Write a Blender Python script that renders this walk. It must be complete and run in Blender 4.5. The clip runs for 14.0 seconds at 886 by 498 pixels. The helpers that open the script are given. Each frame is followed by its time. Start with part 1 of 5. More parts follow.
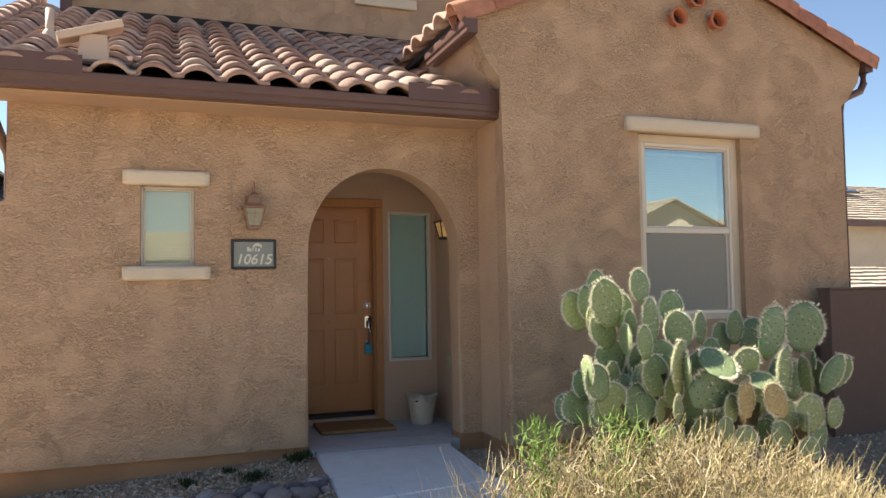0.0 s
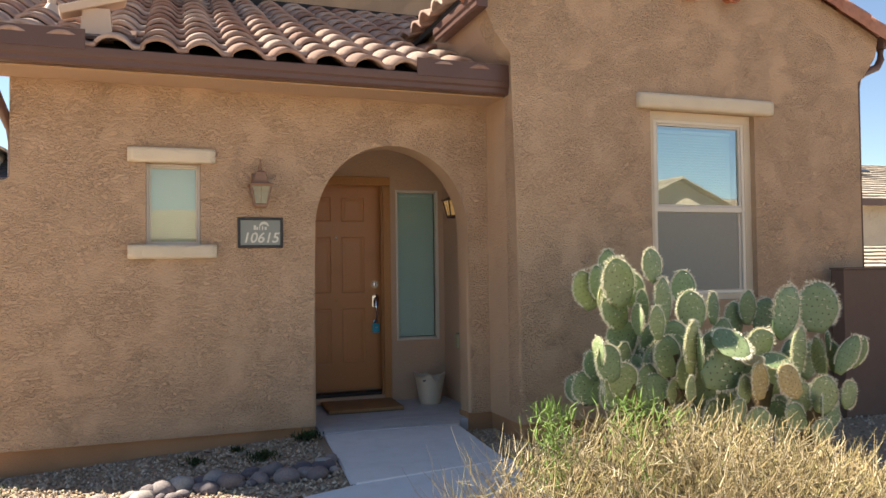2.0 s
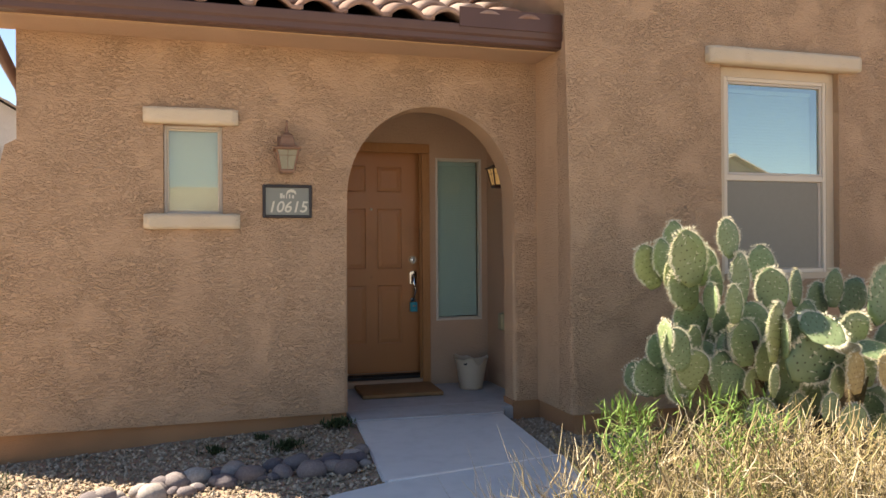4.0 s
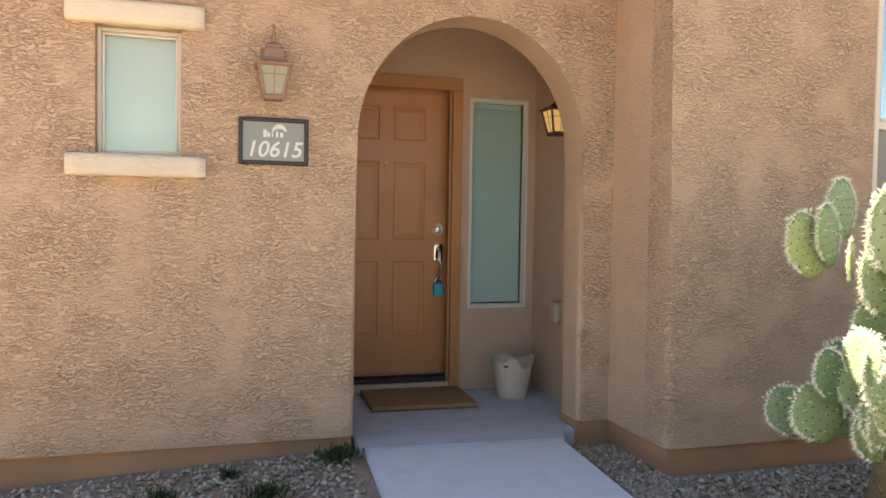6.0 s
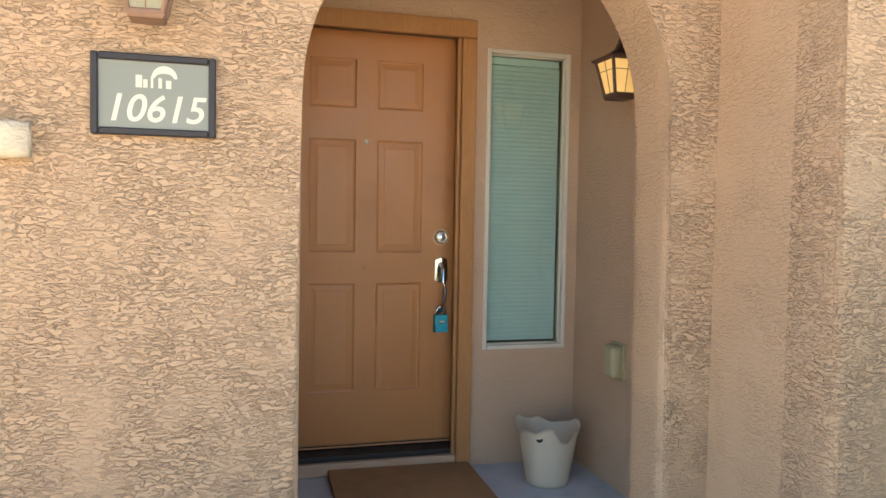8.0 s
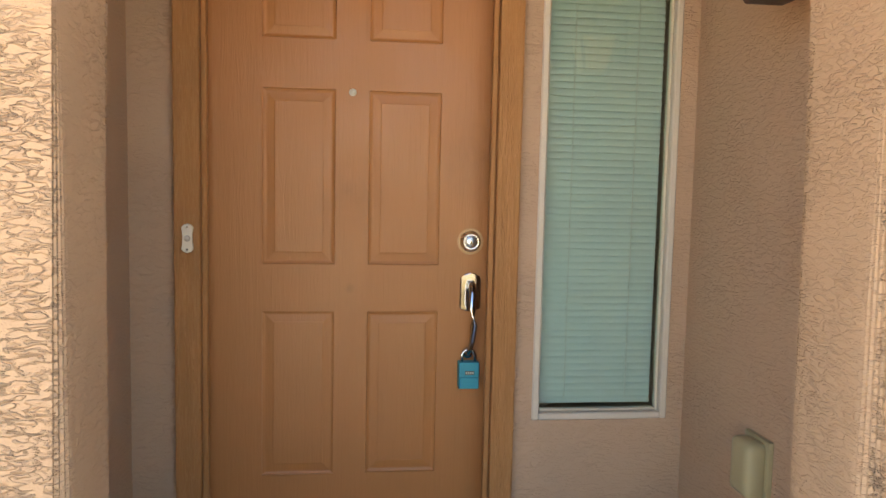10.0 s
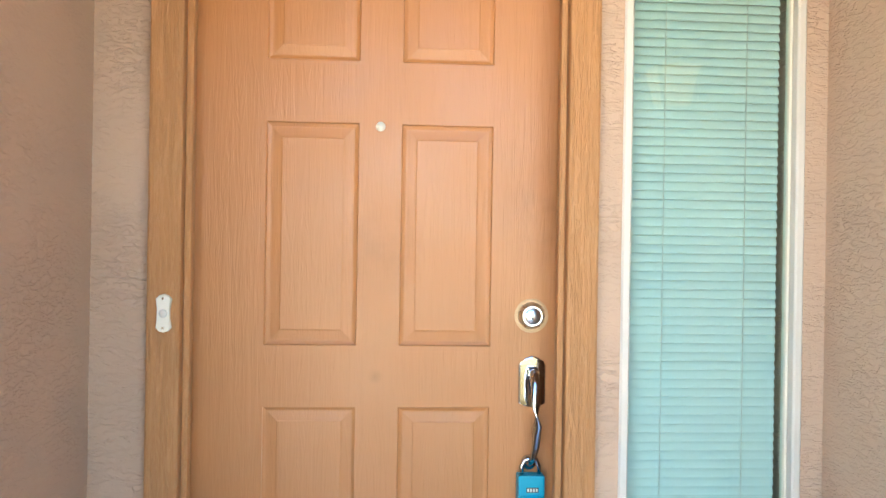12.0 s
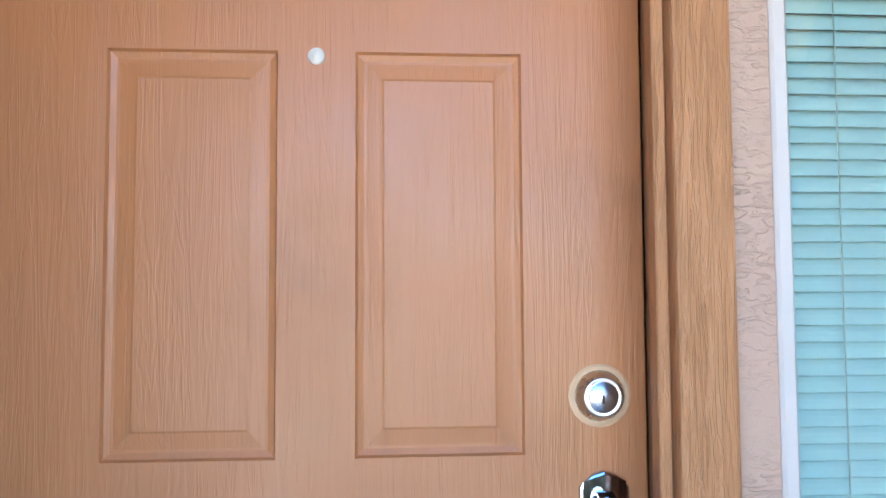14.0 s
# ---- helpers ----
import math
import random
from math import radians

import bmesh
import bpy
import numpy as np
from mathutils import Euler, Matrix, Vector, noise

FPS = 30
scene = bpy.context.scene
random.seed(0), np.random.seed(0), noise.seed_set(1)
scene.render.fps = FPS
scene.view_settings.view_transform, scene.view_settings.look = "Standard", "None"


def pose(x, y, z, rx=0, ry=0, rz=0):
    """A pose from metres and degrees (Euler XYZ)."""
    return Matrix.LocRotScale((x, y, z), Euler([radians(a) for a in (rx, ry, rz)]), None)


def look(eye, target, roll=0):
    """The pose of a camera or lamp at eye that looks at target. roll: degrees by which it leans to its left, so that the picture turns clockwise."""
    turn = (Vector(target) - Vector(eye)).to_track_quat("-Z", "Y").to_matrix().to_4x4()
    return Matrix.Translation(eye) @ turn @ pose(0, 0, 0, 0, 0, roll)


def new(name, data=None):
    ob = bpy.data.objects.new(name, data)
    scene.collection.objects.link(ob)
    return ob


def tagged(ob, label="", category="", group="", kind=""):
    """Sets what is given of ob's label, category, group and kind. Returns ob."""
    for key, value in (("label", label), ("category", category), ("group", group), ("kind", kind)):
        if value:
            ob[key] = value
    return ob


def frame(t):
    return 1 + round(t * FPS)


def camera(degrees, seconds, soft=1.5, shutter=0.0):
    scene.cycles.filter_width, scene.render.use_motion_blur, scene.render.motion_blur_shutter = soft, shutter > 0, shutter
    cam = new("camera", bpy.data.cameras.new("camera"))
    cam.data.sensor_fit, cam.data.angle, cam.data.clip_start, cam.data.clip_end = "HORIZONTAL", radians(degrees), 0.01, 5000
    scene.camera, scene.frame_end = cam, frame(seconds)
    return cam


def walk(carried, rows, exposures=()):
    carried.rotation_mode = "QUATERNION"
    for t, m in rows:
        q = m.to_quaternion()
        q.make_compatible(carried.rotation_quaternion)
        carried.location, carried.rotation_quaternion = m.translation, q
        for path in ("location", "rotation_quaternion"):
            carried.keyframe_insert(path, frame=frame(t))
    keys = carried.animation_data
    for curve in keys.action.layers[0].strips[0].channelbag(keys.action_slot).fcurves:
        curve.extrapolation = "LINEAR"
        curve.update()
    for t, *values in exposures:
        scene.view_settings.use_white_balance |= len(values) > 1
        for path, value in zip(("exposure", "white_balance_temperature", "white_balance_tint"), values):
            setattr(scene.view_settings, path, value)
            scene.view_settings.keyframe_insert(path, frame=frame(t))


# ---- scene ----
cam = camera(61.0, 14.0)
PATH = [
    (0, (0.42, 0.067, 1.284), (1.106, 1.942, 1.392), -0.9),
    (0.5, (0.415, 0.092, 1.298), (1.108, 1.966, 1.374), -0.8),
    (1, (0.447, 0.088, 1.275), (1.13, 1.967, 1.342), -0.5),
    (1.5, (0.448, 0.112, 1.27), (1.121, 1.995, 1.327), -0.4),
    (2, (0.419, 0.147, 1.287), (1.092, 2.029, 1.339), -0.8),
    (2.5, (0.494, 0.192, 1.279), (1.144, 2.083, 1.326), -1.3),
    (3, (0.544, 0.266, 1.286), (1.123, 2.18, 1.322), -1.3),
    (5.5, (0.721, 1.808, 1.158), (1.295, 3.723, 1.097), 0.6),
    (6, (0.801, 2.243, 1.193), (1.368, 4.16, 1.121), 0.9),
    (6.5, (0.878, 2.669, 1.185), (1.471, 4.577, 1.097), 0.8),
    (7, (1.0, 3.034, 1.195), (1.607, 4.938, 1.108), 0.6),
    (7.5, (1.146, 3.408, 1.252), (1.72, 5.322, 1.164), 1.0),
    (7.7, (1.195, 3.558, 1.249), (1.755, 5.477, 1.164), 1.0),
    (9.8, (1.853, 4.951, 1.297), (2.187, 6.916, 1.128), 1.7),
    (10, (1.918, 5.034, 1.318), (2.158, 7.012, 1.15), 1.2),
    (10.5, (1.992, 5.262, 1.294), (2.132, 7.255, 1.208), 0.6),
    (11, (1.987, 5.466, 1.294), (2.094, 7.462, 1.257), 0.9),
    (11.5, (1.987, 5.539, 1.296), (2.092, 7.536, 1.285), 0.9),
    (12, (1.947, 5.574, 1.302), (2.083, 7.569, 1.303), 0.9),
    (12.5, (1.978, 5.626, 1.298), (2.089, 7.623, 1.276), 0.9),
    (13, (2.0, 5.84, 1.282), (2.103, 7.837, 1.281), 0.9),
    (13.5, (2.035, 6.089, 1.282), (2.155, 8.085, 1.328), 0.5),
    (14, (2.019, 6.422, 1.28), (2.151, 8.414, 1.396), -0.3),
]
EXPOSURES = [
    (0, 1.76, 7150, 9),
    (3, 1.76, 7600, 11),
    (5.5, 2.27, 7850, 14),
    (6.5, 3.11, 7600, 7),
    (7.5, 3.28, 7600, 4),
    (10, 3.54, 8600, 9),
    (10.5, 3.75, 9050, 11),
    (11, 4.04, 8600, 8),
    (12, 4.77, 6600, 0),
    (13, 4.49, 5850, 5),
    (13.5, 4.40, 5600, 5),
    (14, 4.47, 5150, 4),
]
walk(cam, [(t, look(eye, target, roll)) for t, eye, target, roll in PATH], EXPOSURES)


def sun_way(azimuth, elevation):
    a, e = radians(azimuth), radians(elevation)
    return Vector((-math.sin(a) * math.cos(e), math.cos(a) * math.cos(e), math.sin(e)))


# ---- world and sun ----
SUN_AZ, SUN_EL = 48.0, 48.5
world = bpy.data.worlds.new("world")
scene.world = world
world.use_nodes = True
sky = world.node_tree.nodes.new("ShaderNodeTexSky")
sky.sky_type = "NISHITA"
sky.sun_disc = False
sky.sun_elevation, sky.sun_rotation = radians(SUN_EL), radians(-SUN_AZ)
sky.altitude = 800
sky.air_density, sky.dust_density, sky.ozone_density = 0.9, 0.15, 2.6
world.node_tree.links.new(sky.outputs[0], world.node_tree.nodes["Background"].inputs[0])
world.node_tree.nodes["Background"].inputs[1].default_value = 0.064
sun = new("sun", bpy.data.lights.new("sun", "SUN"))
sun.data.energy, sun.data.angle, sun.data.color = 5.0, radians(0.5), (1.0, 0.95, 0.87)
sun.matrix_world = look(sun_way(SUN_AZ, SUN_EL) * 40, (0, 0, 0))


# ---- materials ----
class Nodes:
    """A short way to write node materials."""

    def __init__(self, name):
        self.m = bpy.data.materials.new(name)
        self.m.use_nodes = True
        self.t = self.m.node_tree
        self.b = self.t.nodes["Principled BSDF"]
        self.co = self.t.nodes.new("ShaderNodeTexCoord").outputs["Object"]

    def node(self, kind, **values):
        n = self.t.nodes.new(kind)
        for key, v in values.items():
            n.inputs[key.replace("_", " ")].default_value = v
        return n

    def link(self, a, b):
        self.t.links.new(a, b)

    def stretch(self, sx, sy, sz, co=None):
        n = self.node("ShaderNodeMapping")
        n.inputs["Scale"].default_value = (sx, sy, sz)
        self.link(co or self.co, n.inputs[0])
        return n.outputs[0]

    def noise(self, scale, detail=4.0, distortion=0.0, co=None, rough=0.55):
        n = self.node("ShaderNodeTexNoise", Scale=scale, Detail=detail, Distortion=distortion, Roughness=rough)
        self.link(co or self.co, n.inputs["Vector"])
        return n.outputs["Fac"]

    def cells(self, scale, co=None):
        n = self.node("ShaderNodeTexVoronoi", Scale=scale)
        self.link(co or self.co, n.inputs["Vector"])
        return n

    def ramp(self, fac, *stops):
        n = self.node("ShaderNodeValToRGB")
        e = n.color_ramp.elements
        while len(e) < len(stops):
            e.new(0.5)
        for el, (p, c) in zip(e, stops):
            el.position = p
            el.color = (*c, 1) if isinstance(c, tuple) else (c, c, c, 1)
        self.link(fac, n.inputs[0])
        return n.outputs[0]

    def mix(self, fac, a, b, blend="MIX"):
        n = self.node("ShaderNodeMix")
        n.data_type, n.blend_type = "RGBA", blend
        for v, k in ((fac, 0), (a, 6), (b, 7)):
            if hasattr(v, "links"):
                self.link(v, n.inputs[k])
            else:
                n.inputs[k].default_value = (*v, 1) if isinstance(v, tuple) else v
        return n.outputs[2]

    def bump(self, height, distance, strength=1.0, under=None):
        n = self.node("ShaderNodeBump", Distance=distance, Strength=strength)
        self.link(height, n.inputs["Height"])
        if under:
            self.link(under, n.inputs["Normal"])
        return n.outputs[0]

    def done(self, colour=None, rough=0.8, metal=0.0, normal=None, spec=0.3):
        for v, k in ((colour, "Base Color"), (rough, "Roughness"), (normal, "Normal")):
            if v is None:
                continue
            if hasattr(v, "links"):
                self.link(v, self.b.inputs[k])
            else:
                self.b.inputs[k].default_value = (*v, 1) if isinstance(v, tuple) else v
        self.b.inputs["Metallic"].default_value = metal
        self.b.inputs["Specular IOR Level"].default_value = spec
        return self.m


def tone(c, k):
    return tuple(min(1.0, x * k) for x in c)


def stucco(name, base, knock=0.0085, fine=0.0014, stain=0.05):
    """Sprayed stucco: flattened raised blobs, wider than high, over a sandy coat, with smoother patches."""
    n = Nodes(name)
    co = n.stretch(0.70, 0.70, 1.9)
    splat = n.noise(52, 4, 0.7, co, 0.55)
    blobs = n.ramp(splat, (0.46, 0.0), (0.50, 0.30), (0.56, 0.85), (0.68, 1.0))
    where = n.ramp(n.noise(4.2, 3, 0.4), (0.34, 0.25), (0.62, 1.0))
    relief = n.mix(where, (0.6, 0.6, 0.6), blobs)
    normal = n.bump(n.noise(240, 3), fine, 0.7, n.bump(relief, knock))
    patch = n.ramp(n.noise(1.3, 3), (0.3, 0.0), (0.7, 1.0))
    colour = n.mix(patch, tone(base, 1 - stain), tone(base, 1 + stain * 0.6))
    # Dark band at blob edges paints in the shade of the relief.
    edge_shade = n.ramp(splat, (0.44, 0.0), (0.475, knock * 8), (0.51, 0.0))
    colour = n.mix(n.mix(where, (0.0, 0.0, 0.0), edge_shade), colour, tone(base, 0.55))
    return n.done(colour, 0.93, 0, normal, 0.12)


def painted(name, base, rough=0.5, grain=0.0, vary=0.08, scale=6.0, spec=0.35):
    n = Nodes(name)
    f = n.noise(scale, 5)
    colour = n.mix(f, tone(base, 1 - vary), tone(base, 1 + vary))
    normal = n.bump(n.noise(scale * 22, 4), grain) if grain else None
    r = n.ramp(n.noise(scale * 3, 3), (0.3, max(0.02, rough - 0.08)), (0.7, min(1.0, rough + 0.08)))
    return n.done(colour, r, 0, normal, spec)


def rough_sawn(name, base):
    """Painted rough-sawn board: raised upright fibres with their crests worn pale."""
    n = Nodes(name)
    g = n.noise(1.0, 5, 1.4, n.stretch(170, 170, 7.0), 0.6)
    arch = n.noise(1.0, 3, 2.5, n.stretch(70, 70, 5.0), 0.5)
    fibre = n.mix(n.ramp(arch, (0.42, 0.0), (0.56, 1.0)), g, arch)
    crest = n.ramp(fibre, (0.50, 0.0), (0.57, 1.0), (0.64, 0.2))
    colour = n.mix(n.noise(3.0, 4), tone(base, 0.9), tone(base, 1.1))
    colour = n.mix(n.mix(1.0, crest, (0.20, 0.20, 0.20), "MULTIPLY"), colour, (0.62, 0.36, 0.18))
    colour = n.mix(n.ramp(fibre, (0.36, 0.25), (0.46, 0.0)), colour, tone(base, 0.8))
    return n.done(colour, 0.6, 0, n.bump(crest, 0.0010), 0.3)


def door_skin(name, base):
    """Moulded door skin: fine upright grain with wandering bands, and hand marks round the handle and between the panels."""
    n = Nodes(name)
    g = n.noise(1.0, 6, 1.5, n.stretch(60, 60, 3.0))
    bands = n.noise(1.0, 3, 3.0, n.stretch(26, 26, 1.6), 0.5)
    grain = n.mix(0.55, n.ramp(g, (0.42, 0.0), (0.52, 1.0)), n.ramp(bands, (0.40, 0.0), (0.47, 1.0), (0.54, 0.0), (0.61, 1.0)))
    colour = n.mix(n.noise(2.2, 4), tone(base, 0.93), tone(base, 1.07))
    colour = n.mix(n.mix(1.0, grain, (0.10, 0.10, 0.10), "MULTIPLY"), colour, tone(base, 1.25))
    for x, z, size, deep in ((2.335, 1.40, 0.17, 0.34), (1.915, 1.30, 0.13, 0.26), (2.25, 1.08, 0.16, 0.18), (1.91, 0.985, 0.02, 0.5)):
        away = n.node("ShaderNodeVectorMath")
        away.operation = "DISTANCE"
        n.link(n.co, away.inputs[0])
        away.inputs[1].default_value = (x, DOOR_FRONT, z)
        near = n.ramp(away.outputs["Value"], (0.0, deep), (size, 0.0))
        blot = n.mix(1.0, near, n.ramp(n.noise(13, 4), (0.35, 0.25), (0.62, 1.0)), "MULTIPLY")
        colour = n.mix(blot, colour, tone(base, 0.42))
    return n.done(colour, n.ramp(n.noise(5, 4), (0.3, 0.31), (0.7, 0.46)), 0, n.bump(grain, 0.00035), 0.4)


def metal(name, base, rough=0.2, metallic=1.0):
    n = Nodes(name)
    return n.done(n.mix(n.noise(18, 4), tone(base, 0.88), tone(base, 1.05)), n.ramp(n.noise(40, 4), (0.3, rough * 0.7), (0.7, rough * 1.4)), metallic)


def glass(name, tint=(1, 1, 1), rough=0.01, mirror=0.14):
    """A clear pane: what lies behind shows through, with a mirror image of the sky over it."""
    m = bpy.data.materials.new(name)
    m.use_nodes = True
    t = m.node_tree
    t.nodes.remove(t.nodes["Principled BSDF"])
    mixer, clear, gloss = (t.nodes.new("ShaderNode" + k) for k in ("MixShader", "BsdfTransparent", "BsdfGlossy"))
    clear.inputs[0].default_value = (*tint, 1)
    gloss.inputs["Roughness"].default_value = rough
    mixer.inputs[0].default_value = mirror
    t.links.new(clear.outputs[0], mixer.inputs[1])
    t.links.new(gloss.outputs[0], mixer.inputs[2])
    t.links.new(mixer.outputs[0], t.nodes["Material Output"].inputs[0])
    return m


def varied(name, *shades, rough=0.85, scale=14.0, bump=0.002, island=False, spec=0.25):
    """Pieces of one kind whose shade changes from piece to piece, with mottling on each."""
    n = Nodes(name)
    if island:
        r = n.t.nodes.new("ShaderNodeNewGeometry").outputs["Random Per Island"]
    else:
        r = n.t.nodes.new("ShaderNodeObjectInfo").outputs["Random"]
    base = n.ramp(r, *[(i / max(1, len(shades) - 1), c) for i, c in enumerate(shades)])
    dark = n.mix(1.0, base, (0.62, 0.6, 0.6), "MULTIPLY")
    colour = n.mix(n.ramp(n.noise(scale, 5), (0.35, 0.6), (0.6, 0.0)), base, dark)
    return n.done(colour, rough, 0, n.bump(n.noise(scale * 6, 4), bump), spec)


TAN = (0.515, 0.346, 0.225)
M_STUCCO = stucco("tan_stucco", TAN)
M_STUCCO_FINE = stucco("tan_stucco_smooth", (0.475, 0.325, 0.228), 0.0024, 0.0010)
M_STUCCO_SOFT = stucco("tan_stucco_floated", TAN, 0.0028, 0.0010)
M_SHADE = painted("cream_window_shade", (0.66, 0.66, 0.58), 0.7, 0, 0.04)
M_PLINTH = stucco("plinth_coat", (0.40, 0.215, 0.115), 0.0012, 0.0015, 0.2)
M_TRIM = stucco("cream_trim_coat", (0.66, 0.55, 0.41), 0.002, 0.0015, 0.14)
M_GUTTER = painted("brown_gutter_paint", (0.115, 0.062, 0.05), 0.4, 0, 0.15, 5)
M_FASCIA = painted("tan_fascia_paint", (0.47, 0.31, 0.19), 0.6, 0.0006)
M_TILE = varied("clay_roof_tile", (0.33, 0.195, 0.15), (0.43, 0.295, 0.235), (0.36, 0.23, 0.18), (0.50, 0.375, 0.31), (0.27, 0.15, 0.115), rough=0.9, scale=11, bump=0.003)
M_RAKE = varied("rake_tile_clay", (0.40, 0.17, 0.11), (0.47, 0.22, 0.14), (0.36, 0.15, 0.10), rough=0.88, scale=12, bump=0.002)
M_CLAY = painted("terracotta_pipe", (0.42, 0.14, 0.07), 0.8, 0.001, 0.12, 9)
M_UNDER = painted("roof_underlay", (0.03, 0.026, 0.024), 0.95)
M_VENT = painted("cream_vent_paint", (0.62, 0.46, 0.34), 0.6, 0.0004)
M_VINYL = painted("almond_vinyl", (0.66, 0.58, 0.47), 0.4, 0, 0.05)
M_WHITE_VINYL = painted("white_vinyl", (0.56, 0.50, 0.43), 0.4, 0, 0.05)
M_GLASS = glass("window_glass", (0.84, 0.89, 0.82), mirror=0.10)
M_GLASS_SKY = glass("coated_window_glass", (0.80, 0.90, 0.82), mirror=0.30)
M_GLASS_MILK = glass("greenish_window_glass", (0.90, 0.93, 0.86), mirror=0.10)
M_GLASS_GREEN = glass("tinted_glass", (0.87, 0.95, 0.93), mirror=0.05)
M_BLIND = painted("white_blind_slat", (0.60, 0.63, 0.60), 0.5, 0, 0.03)
M_SCREEN = painted("grey_insect_screen", (0.26, 0.245, 0.205), 0.8, 0.0003, 0.06, 30)
M_ROOM = painted("room_plaster", (0.45, 0.43, 0.4), 0.9)
DOOR_FRONT = 7.44
M_DOOR = door_skin("brown_door_skin", (0.415, 0.173, 0.061))
M_CASING = rough_sawn("brown_rough_sawn_casing", (0.40, 0.185, 0.07))
M_JAMB = painted("brown_jamb_paint", (0.34, 0.165, 0.08), 0.45, 0.0004)
M_HALO = painted("bare_primer", (0.52, 0.33, 0.17), 0.6)
M_SEAL = painted("black_weather_seal", (0.02, 0.017, 0.015), 0.6)
M_CHROME = metal("polished_nickel", (0.50, 0.54, 0.60), 0.07)
M_NICKEL = metal("satin_nickel", (0.70, 0.68, 0.63), 0.28)
M_BLUE = painted("turquoise_plastic", (0.005, 0.28, 0.38), 0.38, 0.0003)
M_IVORY = painted("aged_ivory_plastic", (0.70, 0.64, 0.53), 0.45)
M_OUTLET = painted("olive_tan_plastic", (0.36, 0.31, 0.185), 0.5, 0.0003, 0.06)
M_MAT = painted("brown_coir", (0.30, 0.165, 0.075), 0.98, 0.004, 0.3, 14)
M_MAT_EDGE = painted("dark_rubber_border", (0.12, 0.08, 0.045), 0.8)
M_BUCKET = painted("off_white_bucket_plastic", (0.82, 0.73, 0.60), 0.5, 0.0003, 0.06)
M_LAMP = painted("weathered_copper_lamp_paint", (0.25, 0.14, 0.09), 0.55, 0.0006, 0.22, 25)
M_LAMP_DARK = painted("dark_bronze_lamp_paint", (0.07, 0.035, 0.025), 0.5)
M_LAMP_GLASS = painted("frosted_cream_lamp_glass", (0.27, 0.25, 0.175), 0.25, 0, 0.08, 9)
M_SIGN_FRAME = painted("black_plastic_frame", (0.03, 0.026, 0.028), 0.4)
M_SIGN_FACE = painted("grey_slate_plate", (0.225, 0.235, 0.205), 0.45, 0.0003, 0.08)
M_SIGN_INK = painted("cream_numeral_paint", (0.60, 0.57, 0.47), 0.5)
M_MORTAR = painted("brown_garden_wall_coat", (0.135, 0.088, 0.068), 0.95, 0.002)


def amber():
    n = Nodes("lit_amber_lamp_glass")
    n.b.inputs["Emission Color"].default_value = (1.0, 0.55, 0.16, 1)
    n.b.inputs["Emission Strength"].default_value = 0.048
    return n.done(n.mix(n.noise(20, 3), (0.75, 0.5, 0.2), (0.85, 0.65, 0.35)), 0.3)


M_AMBER = amber()


def concrete():
    n = Nodes("grey_concrete")
    base = n.mix(n.noise(1.6, 5), (0.54, 0.56, 0.57), (0.66, 0.675, 0.675))
    colour = n.mix(n.ramp(n.noise(9, 6), (0.30, 0.30), (0.55, 0.0)), base, (0.43, 0.45, 0.455))
    return n.done(colour, 0.9, 0, n.bump(n.noise(180, 4), 0.0012), 0.2)


def porch_floor():
    n = Nodes("stained_grey_concrete")
    base = n.mix(n.noise(2.4, 5), (0.40, 0.41, 0.425), (0.49, 0.50, 0.51))
    colour = n.mix(n.ramp(n.noise(7, 6), (0.34, 0.45), (0.56, 0.0)), base, (0.31, 0.315, 0.32))
    return n.done(colour, n.ramp(n.noise(6, 4), (0.3, 0.6), (0.7, 0.8)), 0, n.bump(n.noise(160, 4), 0.0008), 0.3)


def dirt():
    n = Nodes("gravelly_dirt")
    v = n.cells(70)
    base = n.mix(n.noise(0.8, 5), (0.27, 0.20, 0.14), (0.39, 0.30, 0.215))
    colour = n.mix(0.45, base, v.outputs["Color"], "MULTIPLY")
    colour = n.mix(0.45, colour, (0.39, 0.30, 0.22))
    return n.done(colour, 0.95, 0, n.bump(v.outputs["Distance"], 0.01), 0.15)


M_CONCRETE = concrete()
M_PORCH = porch_floor()
M_DIRT = dirt()
M_CHALK = painted("white_joint_filler", (0.75, 0.76, 0.76), 0.9)
M_GRAVEL = varied("crushed_gravel", (0.293, 0.226, 0.159), (0.464, 0.372, 0.275), (0.366, 0.287, 0.207), (0.610, 0.525, 0.415), (0.232, 0.183, 0.134), (0.415, 0.336, 0.238), rough=0.92, scale=60, island=True)
M_ROCK = varied("river_rock", (0.11, 0.10, 0.115), (0.17, 0.145, 0.155), (0.24, 0.205, 0.20), (0.13, 0.115, 0.125), (0.42, 0.38, 0.35), (0.20, 0.165, 0.16), (0.14, 0.12, 0.13), rough=0.75, scale=9, bump=0.002)
M_STEM = varied("dry_straw_stem", (0.08, 0.055, 0.028), (0.36, 0.27, 0.135), (0.17, 0.125, 0.058), (0.25, 0.235, 0.085), (0.46, 0.365, 0.21), (0.19, 0.142, 0.066), (0.58, 0.50, 0.35), (0.11, 0.08, 0.04), rough=0.8, scale=9, bump=0.0, island=True)
M_GREEN = varied("fresh_green_leaf", (0.10, 0.19, 0.03), (0.15, 0.26, 0.05), (0.22, 0.32, 0.08), rough=0.6, scale=9, bump=0.0, island=True)
M_WEED = varied("low_weed_leaf", (0.035, 0.055, 0.02), (0.06, 0.08, 0.03), rough=0.8, scale=9, bump=0.0, island=True)


